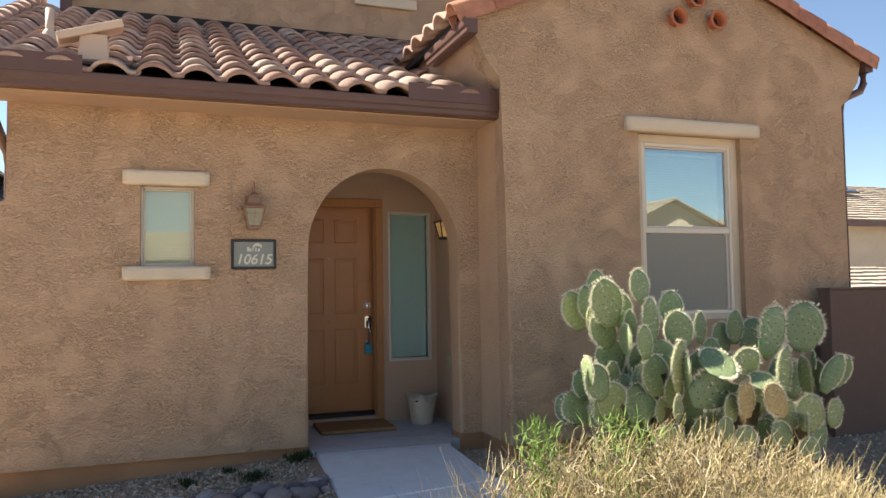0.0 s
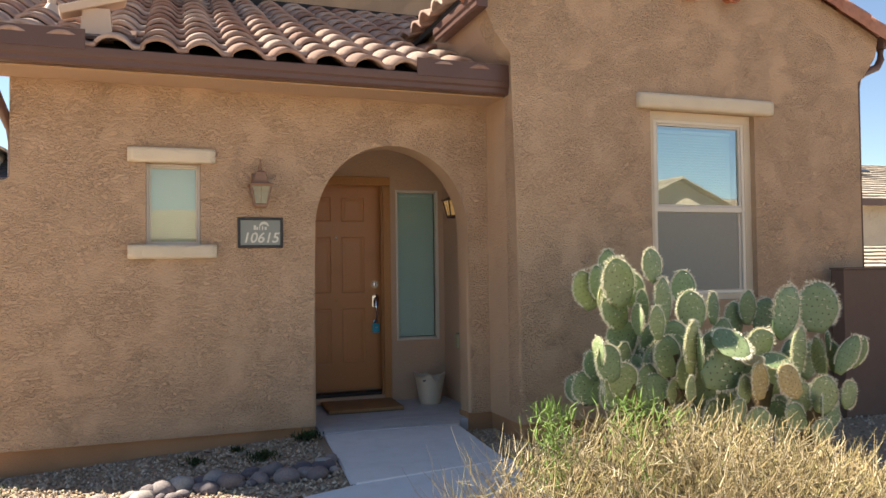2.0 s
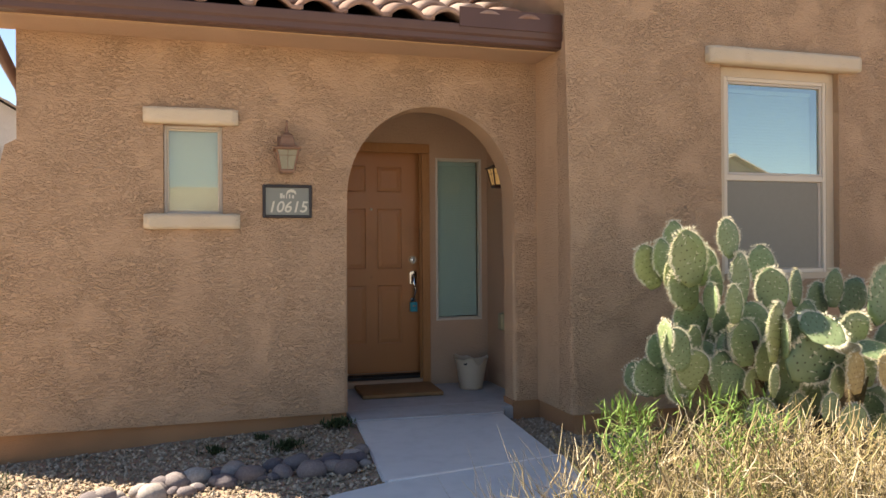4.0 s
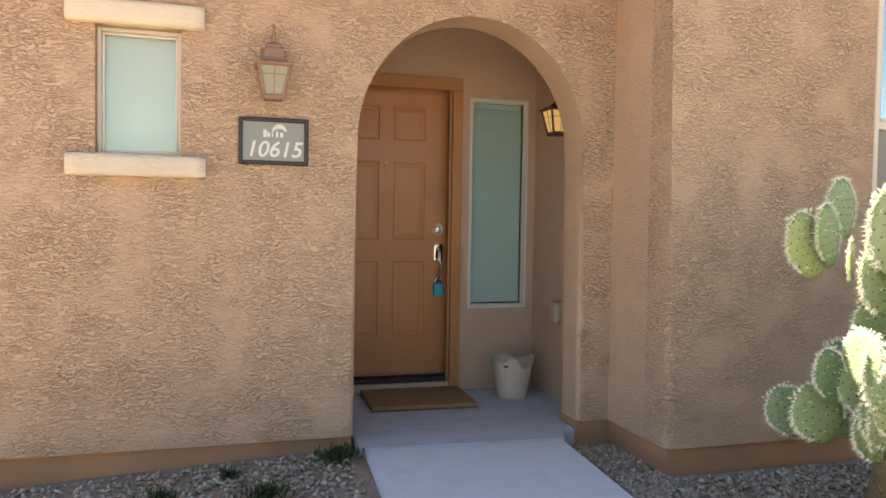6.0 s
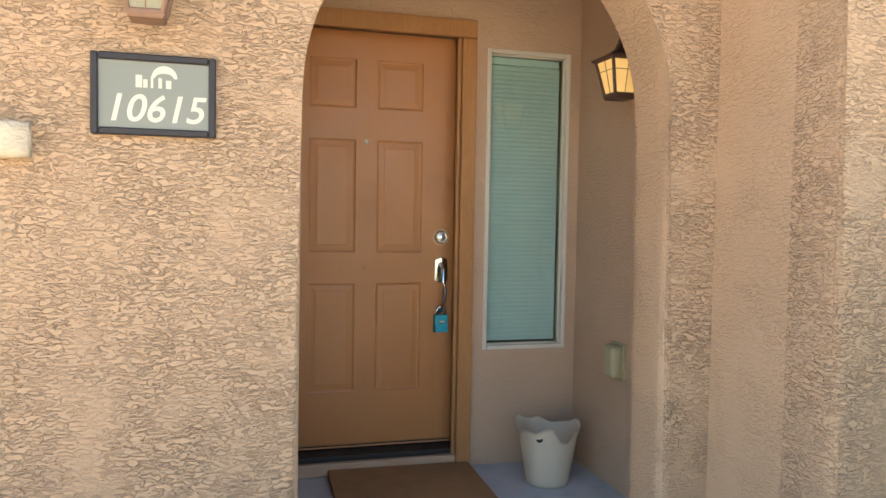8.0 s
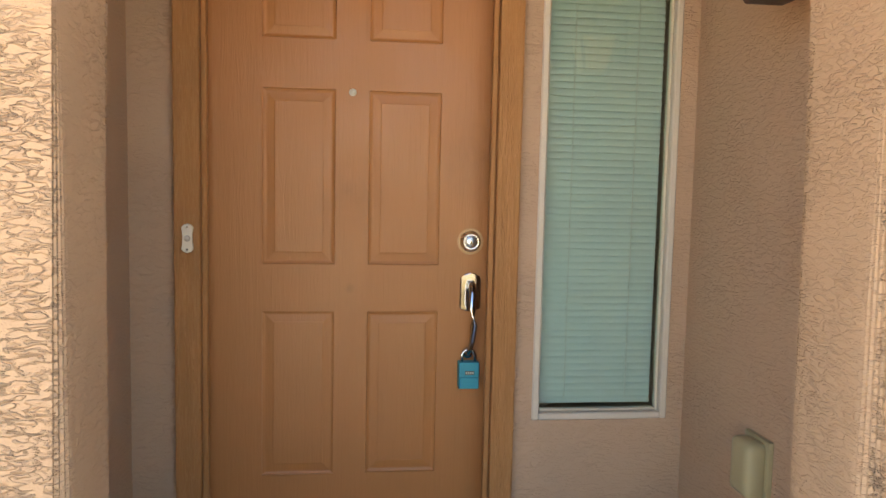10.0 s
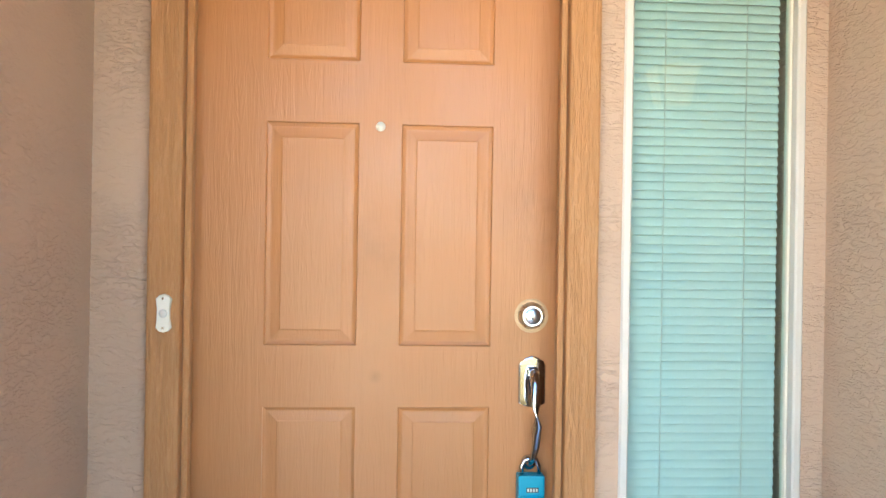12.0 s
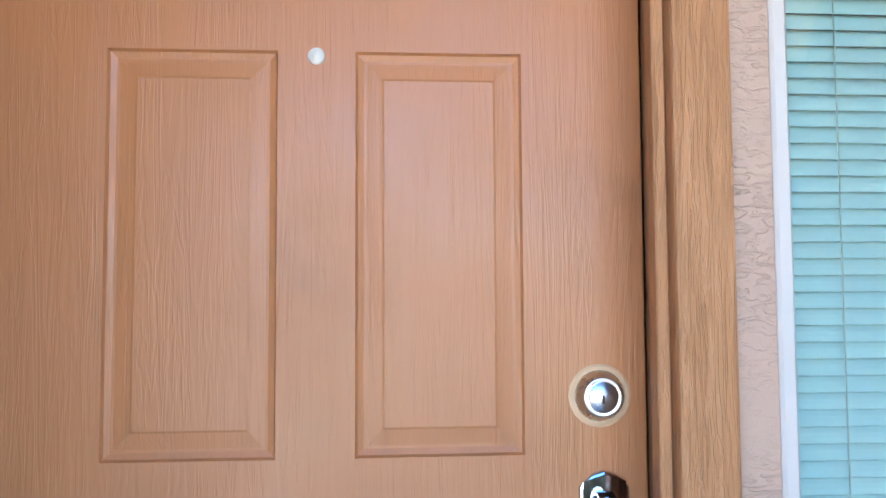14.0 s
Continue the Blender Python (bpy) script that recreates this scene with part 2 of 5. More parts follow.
def pad_skin():
    n = Nodes("green_cactus_skin")
    r = n.t.nodes.new("ShaderNodeObjectInfo").outputs["Random"]
    base = n.ramp(r, (0.0, (0.13, 0.205, 0.115)), (0.45, (0.24, 0.295, 0.135)), (0.8, (0.19, 0.27, 0.14)), (1.0, (0.31, 0.335, 0.145)))
    colour = n.mix(n.ramp(n.noise(7, 4), (0.35, 0.5), (0.65, 0.0)), base, n.mix(1.0, base, (0.7, 0.72, 0.62), "MULTIPLY"))
    return n.done(colour, 0.55, 0, n.bump(n.noise(30, 3), 0.002), 0.5)


M_PAD = pad_skin()
M_PAD_DRY = varied("dried_cactus_skin", (0.55, 0.43, 0.22), (0.45, 0.36, 0.17), rough=0.8, scale=20, bump=0.004)
M_SPOT = painted("dark_areole", (0.06, 0.045, 0.03), 0.9)
M_SPINE = painted("pale_spine", (0.82, 0.77, 0.6), 0.6)
M_TRUNK = varied("woody_cactus_bark", (0.13, 0.09, 0.05), (0.20, 0.14, 0.07), (0.10, 0.07, 0.04), (0.22, 0.17, 0.08), rough=0.95, scale=11, bump=0.02)
M_HOUSE_A = stucco("cream_house_stucco", (0.58, 0.50, 0.40), 0.003)
M_HOUSE_B = stucco("pale_grey_house_stucco", (0.62, 0.60, 0.57), 0.003)
M_FAR_TILE = varied("flat_roof_tile", (0.42, 0.36, 0.29), (0.50, 0.43, 0.35), (0.36, 0.30, 0.25), rough=0.9, scale=5, bump=0.003, island=True)
M_GREY_TILE = varied("grey_roof_tile", (0.09, 0.09, 0.10), (0.13, 0.13, 0.14), rough=0.9, scale=5, bump=0.003, island=True)
M_PANEL = painted("dark_solar_glass", (0.02, 0.025, 0.04), 0.15)


# ---- mesh helpers ----
def part(name, bm, material, parent=None, label="", smooth=False):
    """Links a bmesh as one mesh object, under parent if one is given."""
    me = bpy.data.meshes.new(name)
    bm.to_mesh(me)
    bm.free()
    if smooth:
        me.polygons.foreach_set("use_smooth", [True] * len(me.polygons))
    me.materials.append(material)
    ob = new(name, me)
    if parent:
        ob.parent = parent
    if label:
        ob["label"] = label
    return ob


def thing(name, at, label, category, group="", rz=0.0):
    e = new(name)
    e.matrix_world = pose(*at, 0, 0, rz)
    return tagged(e, label, category, group)


def structure(ob, label, category):
    return tagged(ob, label, category, "", "structure")


def add_box(bm, x0, x1, y0, y1, z0, z1, bevel=0.0, seg=2):
    v = [bm.verts.new((x, y, z)) for x in (x0, x1) for y in (y0, y1) for z in (z0, z1)]
    faces = [bm.faces.new([v[i] for i in q]) for q in ((0, 1, 3, 2), (4, 6, 7, 5), (0, 4, 5, 1), (2, 3, 7, 6), (0, 2, 6, 4), (1, 5, 7, 3))]
    if bevel:
        edges = list({e for f in faces for e in f.edges})
        bmesh.ops.bevel(bm, geom=edges, offset=bevel, segments=seg, profile=0.6, affect="EDGES")
    return bm


def box(x0, x1, y0, y1, z0, z1, bevel=0.0, seg=2):
    return add_box(bmesh.new(), x0, x1, y0, y1, z0, z1, bevel, seg)


def add_prism(bm, outline, y0, y1, round_edges=None, radius=0.03, seg=4):
    """An outline of (x, z) pushed along y. round_edges: test(x, z) for corners whose rims are rounded."""
    a = [bm.verts.new((x, y0, z)) for x, z in outline]
    b = [bm.verts.new((x, y1, z)) for x, z in outline]
    n = len(a)
    bm.faces.new(a)
    bm.faces.new(b[::-1])
    for i in range(n):
        j = (i + 1) % n
        bm.faces.new((a[j], a[i], b[i], b[j]))
    if round_edges:
        rim = []
        for ring in (a, b):
            for i in range(n):
                j = (i + 1) % n
                if round_edges(ring[i].co, ring[j].co):
                    rim.append(bm.edges.get((ring[i], ring[j])))
        bmesh.ops.bevel(bm, geom=rim, offset=radius, segments=seg, profile=0.5, affect="EDGES")
    bmesh.ops.recalc_face_normals(bm, faces=bm.faces[:])
    return bm


def prism(outline, y0, y1, **k):
    return add_prism(bmesh.new(), outline, y0, y1, **k)


def along_x(bm):
    """Turns a prism pushed along y into one pushed along x: its profile's x becomes y."""
    for v in bm.verts:
        v.co = (v.co.y, v.co.x, v.co.z)
    bmesh.ops.reverse_faces(bm, faces=bm.faces[:])
    return bm


def add_tube(bm, points, radii, sides=8, cap=True):
    """A round rod through the points, with a radius at each."""
    rings = []
    for i, p in enumerate(points):
        p = Vector(p)
        q = Vector(points[min(i + 1, len(points) - 1)]) - Vector(points[max(i - 1, 0)])
        m = q.to_track_quat("Z", "Y").to_matrix()
        r = radii[i] if hasattr(radii, "__len__") else radii
        rings.append([bm.verts.new(p + m @ Vector((r * math.cos(2 * math.pi * k / sides), r * math.sin(2 * math.pi * k / sides), 0))) for k in range(sides)])
    for a, b in zip(rings, rings[1:]):
        for k in range(sides):
            bm.faces.new((a[k], a[(k + 1) % sides], b[(k + 1) % sides], b[k]))
    if cap:
        bm.faces.new(rings[0][::-1])
        bm.faces.new(rings[-1])
    return bm


def tube(points, radii, sides=8, cap=True):
    return add_tube(bmesh.new(), points, radii, sides, cap)


def lathe(profile, sides=24):
    """A profile of (radius, z) spun round z; open where the radius is not 0 at the ends."""
    bm = bmesh.new()
    rings = [[bm.verts.new((r * math.cos(2 * math.pi * k / sides), r * math.sin(2 * math.pi * k / sides), z)) for k in range(sides)] for r, z in profile]
    for a, b in zip(rings, rings[1:]):
        for k in range(sides):
            bm.faces.new((a[k], a[(k + 1) % sides], b[(k + 1) % sides], b[k]))
    bmesh.ops.remove_doubles(bm, verts=bm.verts[:], dist=1e-6)
    return bm


def turn(bm, m):
    bmesh.ops.transform(bm, matrix=m, verts=bm.verts[:])
    return bm


def lettering(name, text, size, m, material, parent, depth=0.001, shear=0.0):
    """Raised writing as a mesh."""
    cu = bpy.data.curves.new(name, "FONT")
    cu.body, cu.size, cu.extrude, cu.shear, cu.align_x, cu.align_y = text, size, depth, shear, "CENTER", "CENTER"
    cu.offset = size * 0.012
    tmp = new("lettering_source", cu)
    me = bpy.data.meshes.new_from_object(tmp)
    bpy.data.objects.remove(tmp)
    me.transform(m)
    me.materials.clear()
    me.materials.append(material)
    ob = new(name, me)
    ob.parent = parent
    return ob


# ---- plan of the house ----
WALL, GABLE, BACK, DOOR_Y = 6.19, 5.58, 7.32, 7.44  # fronts of the porch wall, the gable, the porch's back wall and the door
LEFT, CORNER, RIGHT = -0.68, 3.0, 6.63
LEDGE, TOP, THICK = 0.04, 2.78, 0.25
ARCH_L, ARCH_R, SPRING = 1.49, 2.803, 1.625
EAVE_Y, EAVE_Z, PITCH, UPPER = 5.70, 2.785, 0.447, 9.76
RAKE_X = -1.05
PORCH_R = 2.99


def ground_z(x, y):
    fall = -0.025 - 0.055 * min(max(1.5 - x, 0.0), 2.6) if x < 1.5 else -0.025 - 0.085 * min((x - 1.5) / 1.3, 1.0)
    near = min(max((y - 1.0) / 4.0, 0.0), 1.0)
    return fall * near + -0.14 * (1 - near)


def make_ground():
    near_x = [i * 0.2 for i in range(-25, 46)]
    near_y = [i * 0.2 for i in range(-20, 61)]
    xs = [-3000, -600, -120, -40, -15] + near_x + [15, 40, 120, 600, 3000]
    ys = [-3000, -600, -120, -40, -12] + near_y + [20, 40, 120, 600, 3000]
    bm = bmesh.new()
    grid = [[bm.verts.new((x, y, ground_z(x, y) + 0.012 * noise.noise((x * 2.1, y * 2.1, 0)))) for y in ys] for x in xs]
    for a, b in zip(grid, grid[1:]):
        for j in range(len(ys) - 1):
            bm.faces.new((a[j], b[j], b[j + 1], a[j + 1]))
    return structure(part("ground", bm, M_DIRT, smooth=True), "brown gravelly desert soil round the house", "ground")


make_ground()

# ---- paths ----
walk_path = structure(new("pavement"), "grey concrete garden path of cast slabs", "path")
part("slab", box(1.2, 3.02, WALL + 0.24, 7.6, -0.2, 0.0), M_PORCH, walk_path, "stained grey porch slab")


def slab(corners, z_far, z_near, far_y, near_y):
    bm = bmesh.new()
    def z(y):
        return z_near + (z_far - z_near) * (y - near_y) / (far_y - near_y)
    top = [bm.verts.new((x, y, z(y))) for x, y in corners]
    low = [bm.verts.new((x, y, z(y) - 0.14)) for x, y in corners]
    n = len(top)
    bm.faces.new(top)
    bm.faces.new(low[::-1])
    rim = []
    for i in range(n):
        j = (i + 1) % n
        bm.faces.new((top[j], top[i], low[i], low[j]))
        rim.append(bm.edges.get((top[i], top[j])))
    bmesh.ops.recalc_face_normals(bm, faces=bm.faces[:])
    bmesh.ops.bevel(bm, geom=rim, offset=0.008, segments=2, affect="EDGES")
    return bm


part("slab", slab([(1.535, 6.088), (2.645, 6.024), (2.70, 6.14), (2.70, 6.212), (2.796, 6.214), (2.796, WALL + 0.24), (1.505, WALL + 0.24), (1.505, 6.19)], 0.0, 0.0, 6.4, 6.0), M_PORCH, walk_path, "stained grey slab in the archway")
part("slab", slab([(1.43, 4.672), (2.545, 4.862), (2.635, 6.016), (1.53, 6.080)], -0.004, -0.018, 6.1, 4.7), M_CONCRETE, walk_path)
part("slab", slab([(0.55, 3.0), (2.35, 3.0), (2.575, 4.85), (1.43, 4.66), (1.12, 4.55), (0.75, 4.0)], -0.015, -0.06, 4.7, 3.0), M_CONCRETE, walk_path)
part("slab", slab([(-1.6, 1.2), (2.1, 1.2), (2.35, 2.985), (0.55, 2.985), (-0.6, 2.4)], -0.06, -0.08, 3.0, 1.2), M_CONCRETE, walk_path)
part("joint_filler", slab([(1.46, 4.655), (2.565, 4.838), (2.57, 4.872), (1.455, 4.69)], -0.008, -0.01, 4.9, 4.6), M_CHALK, walk_path, "white line of filler in the joint")


# ---- walls ----
def arch_outline(x0, x1, z_low, z_top, left, right, spring):
    r = (right - left) / 2
    rim = [(left + r - r * math.cos(math.pi * k / 32), spring + r * 1.058 * math.sin(math.pi * k / 32)) for k in range(33)]
    return [(x0, z_low), (left, z_low)] + rim + [(right, z_low), (x1, z_low), (x1, z_top), (x0, z_top)]


def make_front_wall():
    bm = bmesh.new()
    w0, w1, z0, z1 = 0.220, 0.612, 1.49, 2.115
    # the corner flares out below the window's head
    flare = [(LEFT, TOP), (LEFT, 1.98), (LEFT - 0.07, 1.94), (LEFT - 0.19, 1.41), (LEFT - 0.27, 0.9), (LEFT - 0.31, LEDGE), (w0, LEDGE), (w0, TOP)]
    add_prism(bm, flare, WALL, WALL + THICK)
    add_prism(bm, [(w0, LEDGE), (w1, LEDGE), (w1, z0), (w0, z0)], WALL, WALL + THICK)
    add_prism(bm, [(w0, z1), (w1, z1), (w1, TOP), (w0, TOP)], WALL, WALL + THICK)
    inside = lambda a, b: ARCH_L - 0.01 < min(a.x, b.x) and max(a.x, b.x) < ARCH_R + 0.01 and not (abs(a.z - b.z) < 1e-5 and a.z < 0.1)
    add_prism(bm, arch_outline(w1, CORNER, LEDGE, TOP, ARCH_L, ARCH_R, SPRING), WALL, WALL + THICK, round_edges=inside, radius=0.045, seg=5)
    wall = part("wall_front", bm, M_STUCCO)
    wall.data.materials.append(M_STUCCO_SOFT)
    for f in wall.data.polygons:
        if ARCH_L - 0.02 < f.center.x < ARCH_R + 0.02 and abs(f.normal.y) < 0.6 and f.center.z < 2.5:
            f.material_index = 1
    return structure(wall, "tan stucco porch wall with an arched opening", "wall")


make_front_wall()
plinth = bmesh.new()
add_box(plinth, LEFT - 0.29, ARCH_L - 0.01, WALL + 0.04, WALL + THICK - 0.02, -0.5, LEDGE)
add_box(plinth, ARCH_R - 0.006, CORNER + 0.02, WALL + 0.02, WALL + THICK - 0.02, -0.5, LEDGE)
add_box(plinth, CORNER + 0.02, CORNER + 0.22, GABLE + 0.2, WALL + 0.02, -0.5, LEDGE)
add_box(plinth, CORNER + 0.02, RIGHT - 0.02, GABLE + 0.02, GABLE + 0.2, -0.5, LEDGE)
structure(part("baseboard", plinth, M_PLINTH), "bare orange-brown foundation strip below the stucco", "plinth")


def gable_z(x):
    return 4.36 - 0.42 * abs(x - 4.80)


def make_gable_wall():
    bm = bmesh.new()
    x0, x1, z0, z1 = 4.262, 5.372, 0.98, 2.63
    left = [(CORNER, LEDGE), (x0, LEDGE), (x0, gable_z(x0)), (2.72, gable_z(2.72)), (2.72, gable_z(2.72) - 0.09), (2.82, 3.17), (2.94, 3.02), (CORNER, 2.96)]
    right = [(x1, LEDGE), (RIGHT, LEDGE), (RIGHT, 3.02), (6.72, 3.10), (6.86, 3.28), (6.90, gable_z(6.90) - 0.03), (6.90, gable_z(6.90)), (x1, gable_z(x1))]
    soft = lambda a, b: a.y < GABLE + 0.1 and abs(a.x - CORNER) < 0.001 and abs(b.x - CORNER) < 0.001
    add_prism(bm, left, GABLE, GABLE + 0.22, round_edges=soft, radius=0.045)
    add_prism(bm, right, GABLE, GABLE + 0.22)
    add_prism(bm, [(x0, LEDGE), (x1, LEDGE), (x1, z0), (x0, z0)], GABLE, GABLE + 0.22)
    add_prism(bm, [(x0, z1), (x1, z1), (x1, gable_z(x1)), (4.80, gable_z(4.80)), (x0, gable_z(x0))], GABLE, GABLE + 0.22)
    return structure(part("wall_gable", bm, M_STUCCO), "tan stucco gable wall with a tall window", "wall")


make_gable_wall()
bm = box(CORNER, CORNER + 0.2, GABLE + 0.22, WALL + THICK, LEDGE, 3.2)
structure(part("wall_porch_east", box(PORCH_R, CORNER + 0.2, WALL + THICK, 12.0, -0.3, 3.3), M_STUCCO_FINE), "tan stucco inner porch wall", "wall")
structure(part("wall_return", bm, M_STUCCO_SOFT), "tan stucco wall between the porch and the gable", "wall")
bm = prism([(CORNER, 2.96), (2.94, 3.02), (2.82, 3.17), (2.72, gable_z(2.72) - 0.09), (2.72, gable_z(2.72)), (CORNER + 0.1, gable_z(CORNER + 0.1) - 0.02)], GABLE + 0.22, 12.0)
structure(part("trim_eave", bm, M_STUCCO_FINE), "smooth stucco cove under the gable's eave", "eave")
structure(part("wall_side_east", box(RIGHT - 0.2, RIGHT, GABLE + 0.22, 12.0, -0.3, 3.4), M_STUCCO), "tan stucco side wall", "wall")
structure(part("wall_side_west", along_x(prism([(WALL + THICK, -0.4), (12.0, -0.4), (12.0, 5.0), (9.7, 4.45), (WALL + THICK, TOP + 0.2)], LEFT, LEFT + 0.2)), M_STUCCO), "tan stucco side wall", "wall")
# The unseen top of this wall is raised to shade the low roof.
bm = box(-0.75, 8.6, UPPER, UPPER + 0.3, 2.4, 8.3)
add_box(bm, -0.75, -0.5, UPPER + 0.3, 14.0, 2.4, 8.3)
structure(part("wall_upper", bm, M_STUCCO), "tan stucco wall of the upper storey", "wall")
# Out of view; added to cap the raised wall.
structure(part("roof_upper", prism([(-0.85, 8.3), (9.0, 8.3), (4.0, 9.4)], UPPER - 0.05, 16.0), M_RAKE), "unseen hipped roof added over the upper storey", "roof")
bm = box(2.75, 3.62, UPPER - 0.06, UPPER + 0.01, 5.12, 5.26, 0.02)
structure(part("trim_upper_sill", bm, M_TRIM), "cream sill trim on the upper wall", "sill")

# porch room
bm = box(1.07, 1.27, WALL + THICK, BACK + 0.2, -0.2, 2.6)
structure(part("wall_porch_west", bm, M_STUCCO_FINE), "tan stucco inner porch wall", "wall")
bm = bmesh.new()
D0, D1, DTOP = 1.44, 2.39, 2.16
S0, S1, SZ0, SZ1 = 2.489, 2.934, 0.581, 2.075
add_box(bm, 1.27, D0, BACK, BACK + 0.3, -0.2, 2.6)
add_box(bm, D0, D1, BACK, BACK + 0.3, DTOP, 2.6)
add_box(bm, D1, S0, BACK, BACK + 0.3, -0.2, 2.6)
add_box(bm, S0, S1, BACK, BACK + 0.3, -0.2, SZ0)
add_box(bm, S0, S1, BACK, BACK + 0.3, SZ1, 2.6)
add_box(bm, S1, PORCH_R, BACK, BACK + 0.3, -0.2, 2.6)
structure(part("wall_porch_back", bm, M_STUCCO_FINE), "tan stucco porch wall round the door", "wall")
structure(part("ceiling_porch", box(1.07, PORCH_R, WALL + THICK, BACK + 0.3, 2.6, 2.68), M_STUCCO_FINE), "tan stucco porch ceiling", "ceiling")
structure(part("trim_door_curb", box(D0 - 0.05, D1 + 0.05, BACK - 0.012, BACK + 0.2, 0.001, 0.063, 0.006), M_STUCCO_FINE), "low stucco curb under the door", "curb")

# ---- roofs ----
def roof_z(y):
    return EAVE_Z + PITCH * (y - EAVE_Y)


S_WIDTH, S_LONG = 0.302, 0.37


def tile_mesh(name, width, long, high, thick=0.024):
    """One S-shaped roof tile: a roll and a pan, lying along y, nose at y = 0."""
    bm = bmesh.new()
    steps = 12
    prof = []
    for k in range(steps + 1):
        u = k / steps
        prof.append((u * width * 1.06, high * max(0.0, math.sin(math.pi * min(1.0, u / 0.72))) ** 0.7 - 0.014 * max(0.0, math.sin(math.pi * max(0.0, u - 0.72) / 0.28))))
    rings = []
    for y, lift in ((0.0, 0.0), (long * 1.12, -0.012)):
        rings.append(([bm.verts.new((x, y, z + lift + thick)) for x, z in prof], [bm.verts.new((x, y, z + lift)) for x, z in prof]))
    (ta, la), (tb, lb) = rings
    for k in range(steps):
        bm.faces.new((ta[k], ta[k + 1], tb[k + 1], tb[k]))
        bm.faces.new((la[k + 1], la[k], lb[k], lb[k + 1]))
        bm.faces.new((la[k], la[k + 1], ta[k + 1], ta[k]))
    bm.faces.new((la[0], ta[0], tb[0], lb[0]))
    bm.faces.new((la[-1], lb[-1], tb[-1], ta[-1]))
    me = bpy.data.meshes.new(name)
    bm.to_mesh(me)
    bm.free()
    me.polygons.foreach_set("use_smooth", [True] * len(me.polygons))
    me.materials.append(M_TILE)
    return me


TILE = tile_mesh("tile", S_WIDTH, S_LONG, 0.062, 0.033)


def lay_tiles(roof, columns, rows, base, rnd, first=lambda i: 0):
    """Rows of tiles up a slope; base is the pose of the slope's lower left corner, x along the eave and y up the slope."""
    for i in range(columns):
        for j in range(first(i), rows):
            ob = new("tile", TILE)
            ob.parent = roof
            ob.matrix_basis = base @ pose(i * S_WIDTH + rnd.uniform(-0.004, 0.004), j * S_LONG + rnd.uniform(-0.012, 0.012), 0.036 + rnd.uniform(-0.002, 0.003), -4.4 + rnd.uniform(-0.6, 0.6), rnd.uniform(-0.8, 0.8), rnd.uniform(-0.8, 0.8))


angle = math.degrees(math.atan(PITCH))
lower_roof = structure(new("roof_lower"), "low roof of weathered red clay tiles", "roof")
deck = along_x(prism([(EAVE_Y + 0.06, roof_z(EAVE_Y + 0.06)), (UPPER, roof_z(UPPER)), (UPPER, roof_z(UPPER) - 0.12), (EAVE_Y + 0.06, roof_z(EAVE_Y + 0.06) - 0.09)], RAKE_X, CORNER))
part("deck", deck, M_UNDER, lower_roof)
deck = along_x(prism([(7.2, roof_z(7.2)), (UPPER, roof_z(UPPER)), (UPPER, roof_z(UPPER) - 0.06), (7.2, roof_z(7.2) - 0.06)], CORNER + 0.002, 4.6))
part("deck", deck, M_UNDER, lower_roof)
part("flashing", box(-0.6, 4.7, UPPER - 0.05, UPPER, roof_z(UPPER) - 0.05, roof_z(UPPER) + 0.10, 0.01, 1), M_UNDER, lower_roof, "dark flashing along the upper wall")

gable_roof = structure(new("roof_gable"), "gable roof of red clay tiles", "roof")
bm = prism([(2.62, gable_z(2.62)), (4.80, gable_z(4.80)), (6.98, gable_z(6.98)), (6.98, gable_z(6.98) + 0.05), (4.80, gable_z(4.80) + 0.05), (2.62, gable_z(2.62) + 0.05)], GABLE + 0.06, 12.0)
part("deck", bm, M_UNDER, gable_roof)

# ---- gutters and downspouts ----
def gutter_profile(y, z):
    """An ogee gutter seen from its end: front at y, foot at z, height 0.12."""
    return [(y + 0.115, z), (y + 0.035, z), (y + 0.022, z + 0.012), (y + 0.020, z + 0.045), (y + 0.006, z + 0.06), (y + 0.002, z + 0.085), (y, z + 0.115), (y + 0.004, z + 0.122), (y + 0.014, z + 0.122), (y + 0.014, z + 0.112), (y + 0.115, z + 0.112)]


gutter = thing("gutter", (1.0, EAVE_Y, 2.70), "dark brown metal gutter along the low eave", "gutter")
prof = gutter_profile(5.70, 2.70)
part("trough", turn(along_x(prism(prof, RAKE_X - 0.02, CORNER - 0.004)), Matrix.Translation((-1.0, -EAVE_Y, -2.70))), M_GUTTER, gutter)
for x0, x1 in ((RAKE_X - 0.02, -0.14), (2.21, CORNER - 0.006)):
    part("splash_guard", turn(box(x0, x1, 5.692, 5.70, 2.80, 2.938, 0.002, 1), Matrix.Translation((-1.0, -EAVE_Y, -2.70))), M_GUTTER, gutter, "flat brown splash guard")
bm = along_x(prism([(y, z) for y, z in gutter_profile(5.696, 2.697)], CORNER - 0.004, CORNER - 0.001))
part("end_cap", turn(bm, Matrix.Translation((-1.0, -EAVE_Y, -2.70))), M_GUTTER, gutter)
structure(part("trim_fascia", box(RAKE_X, CORNER, 5.815, 5.85, 2.692, 2.84), M_FASCIA), "tan board behind the gutter", "fascia")
structure(part("ceiling_soffit", box(RAKE_X, CORNER, 5.85, WALL + 0.02, 2.70, 2.73), M_STUCCO_FINE), "tan stucco soffit", "soffit")

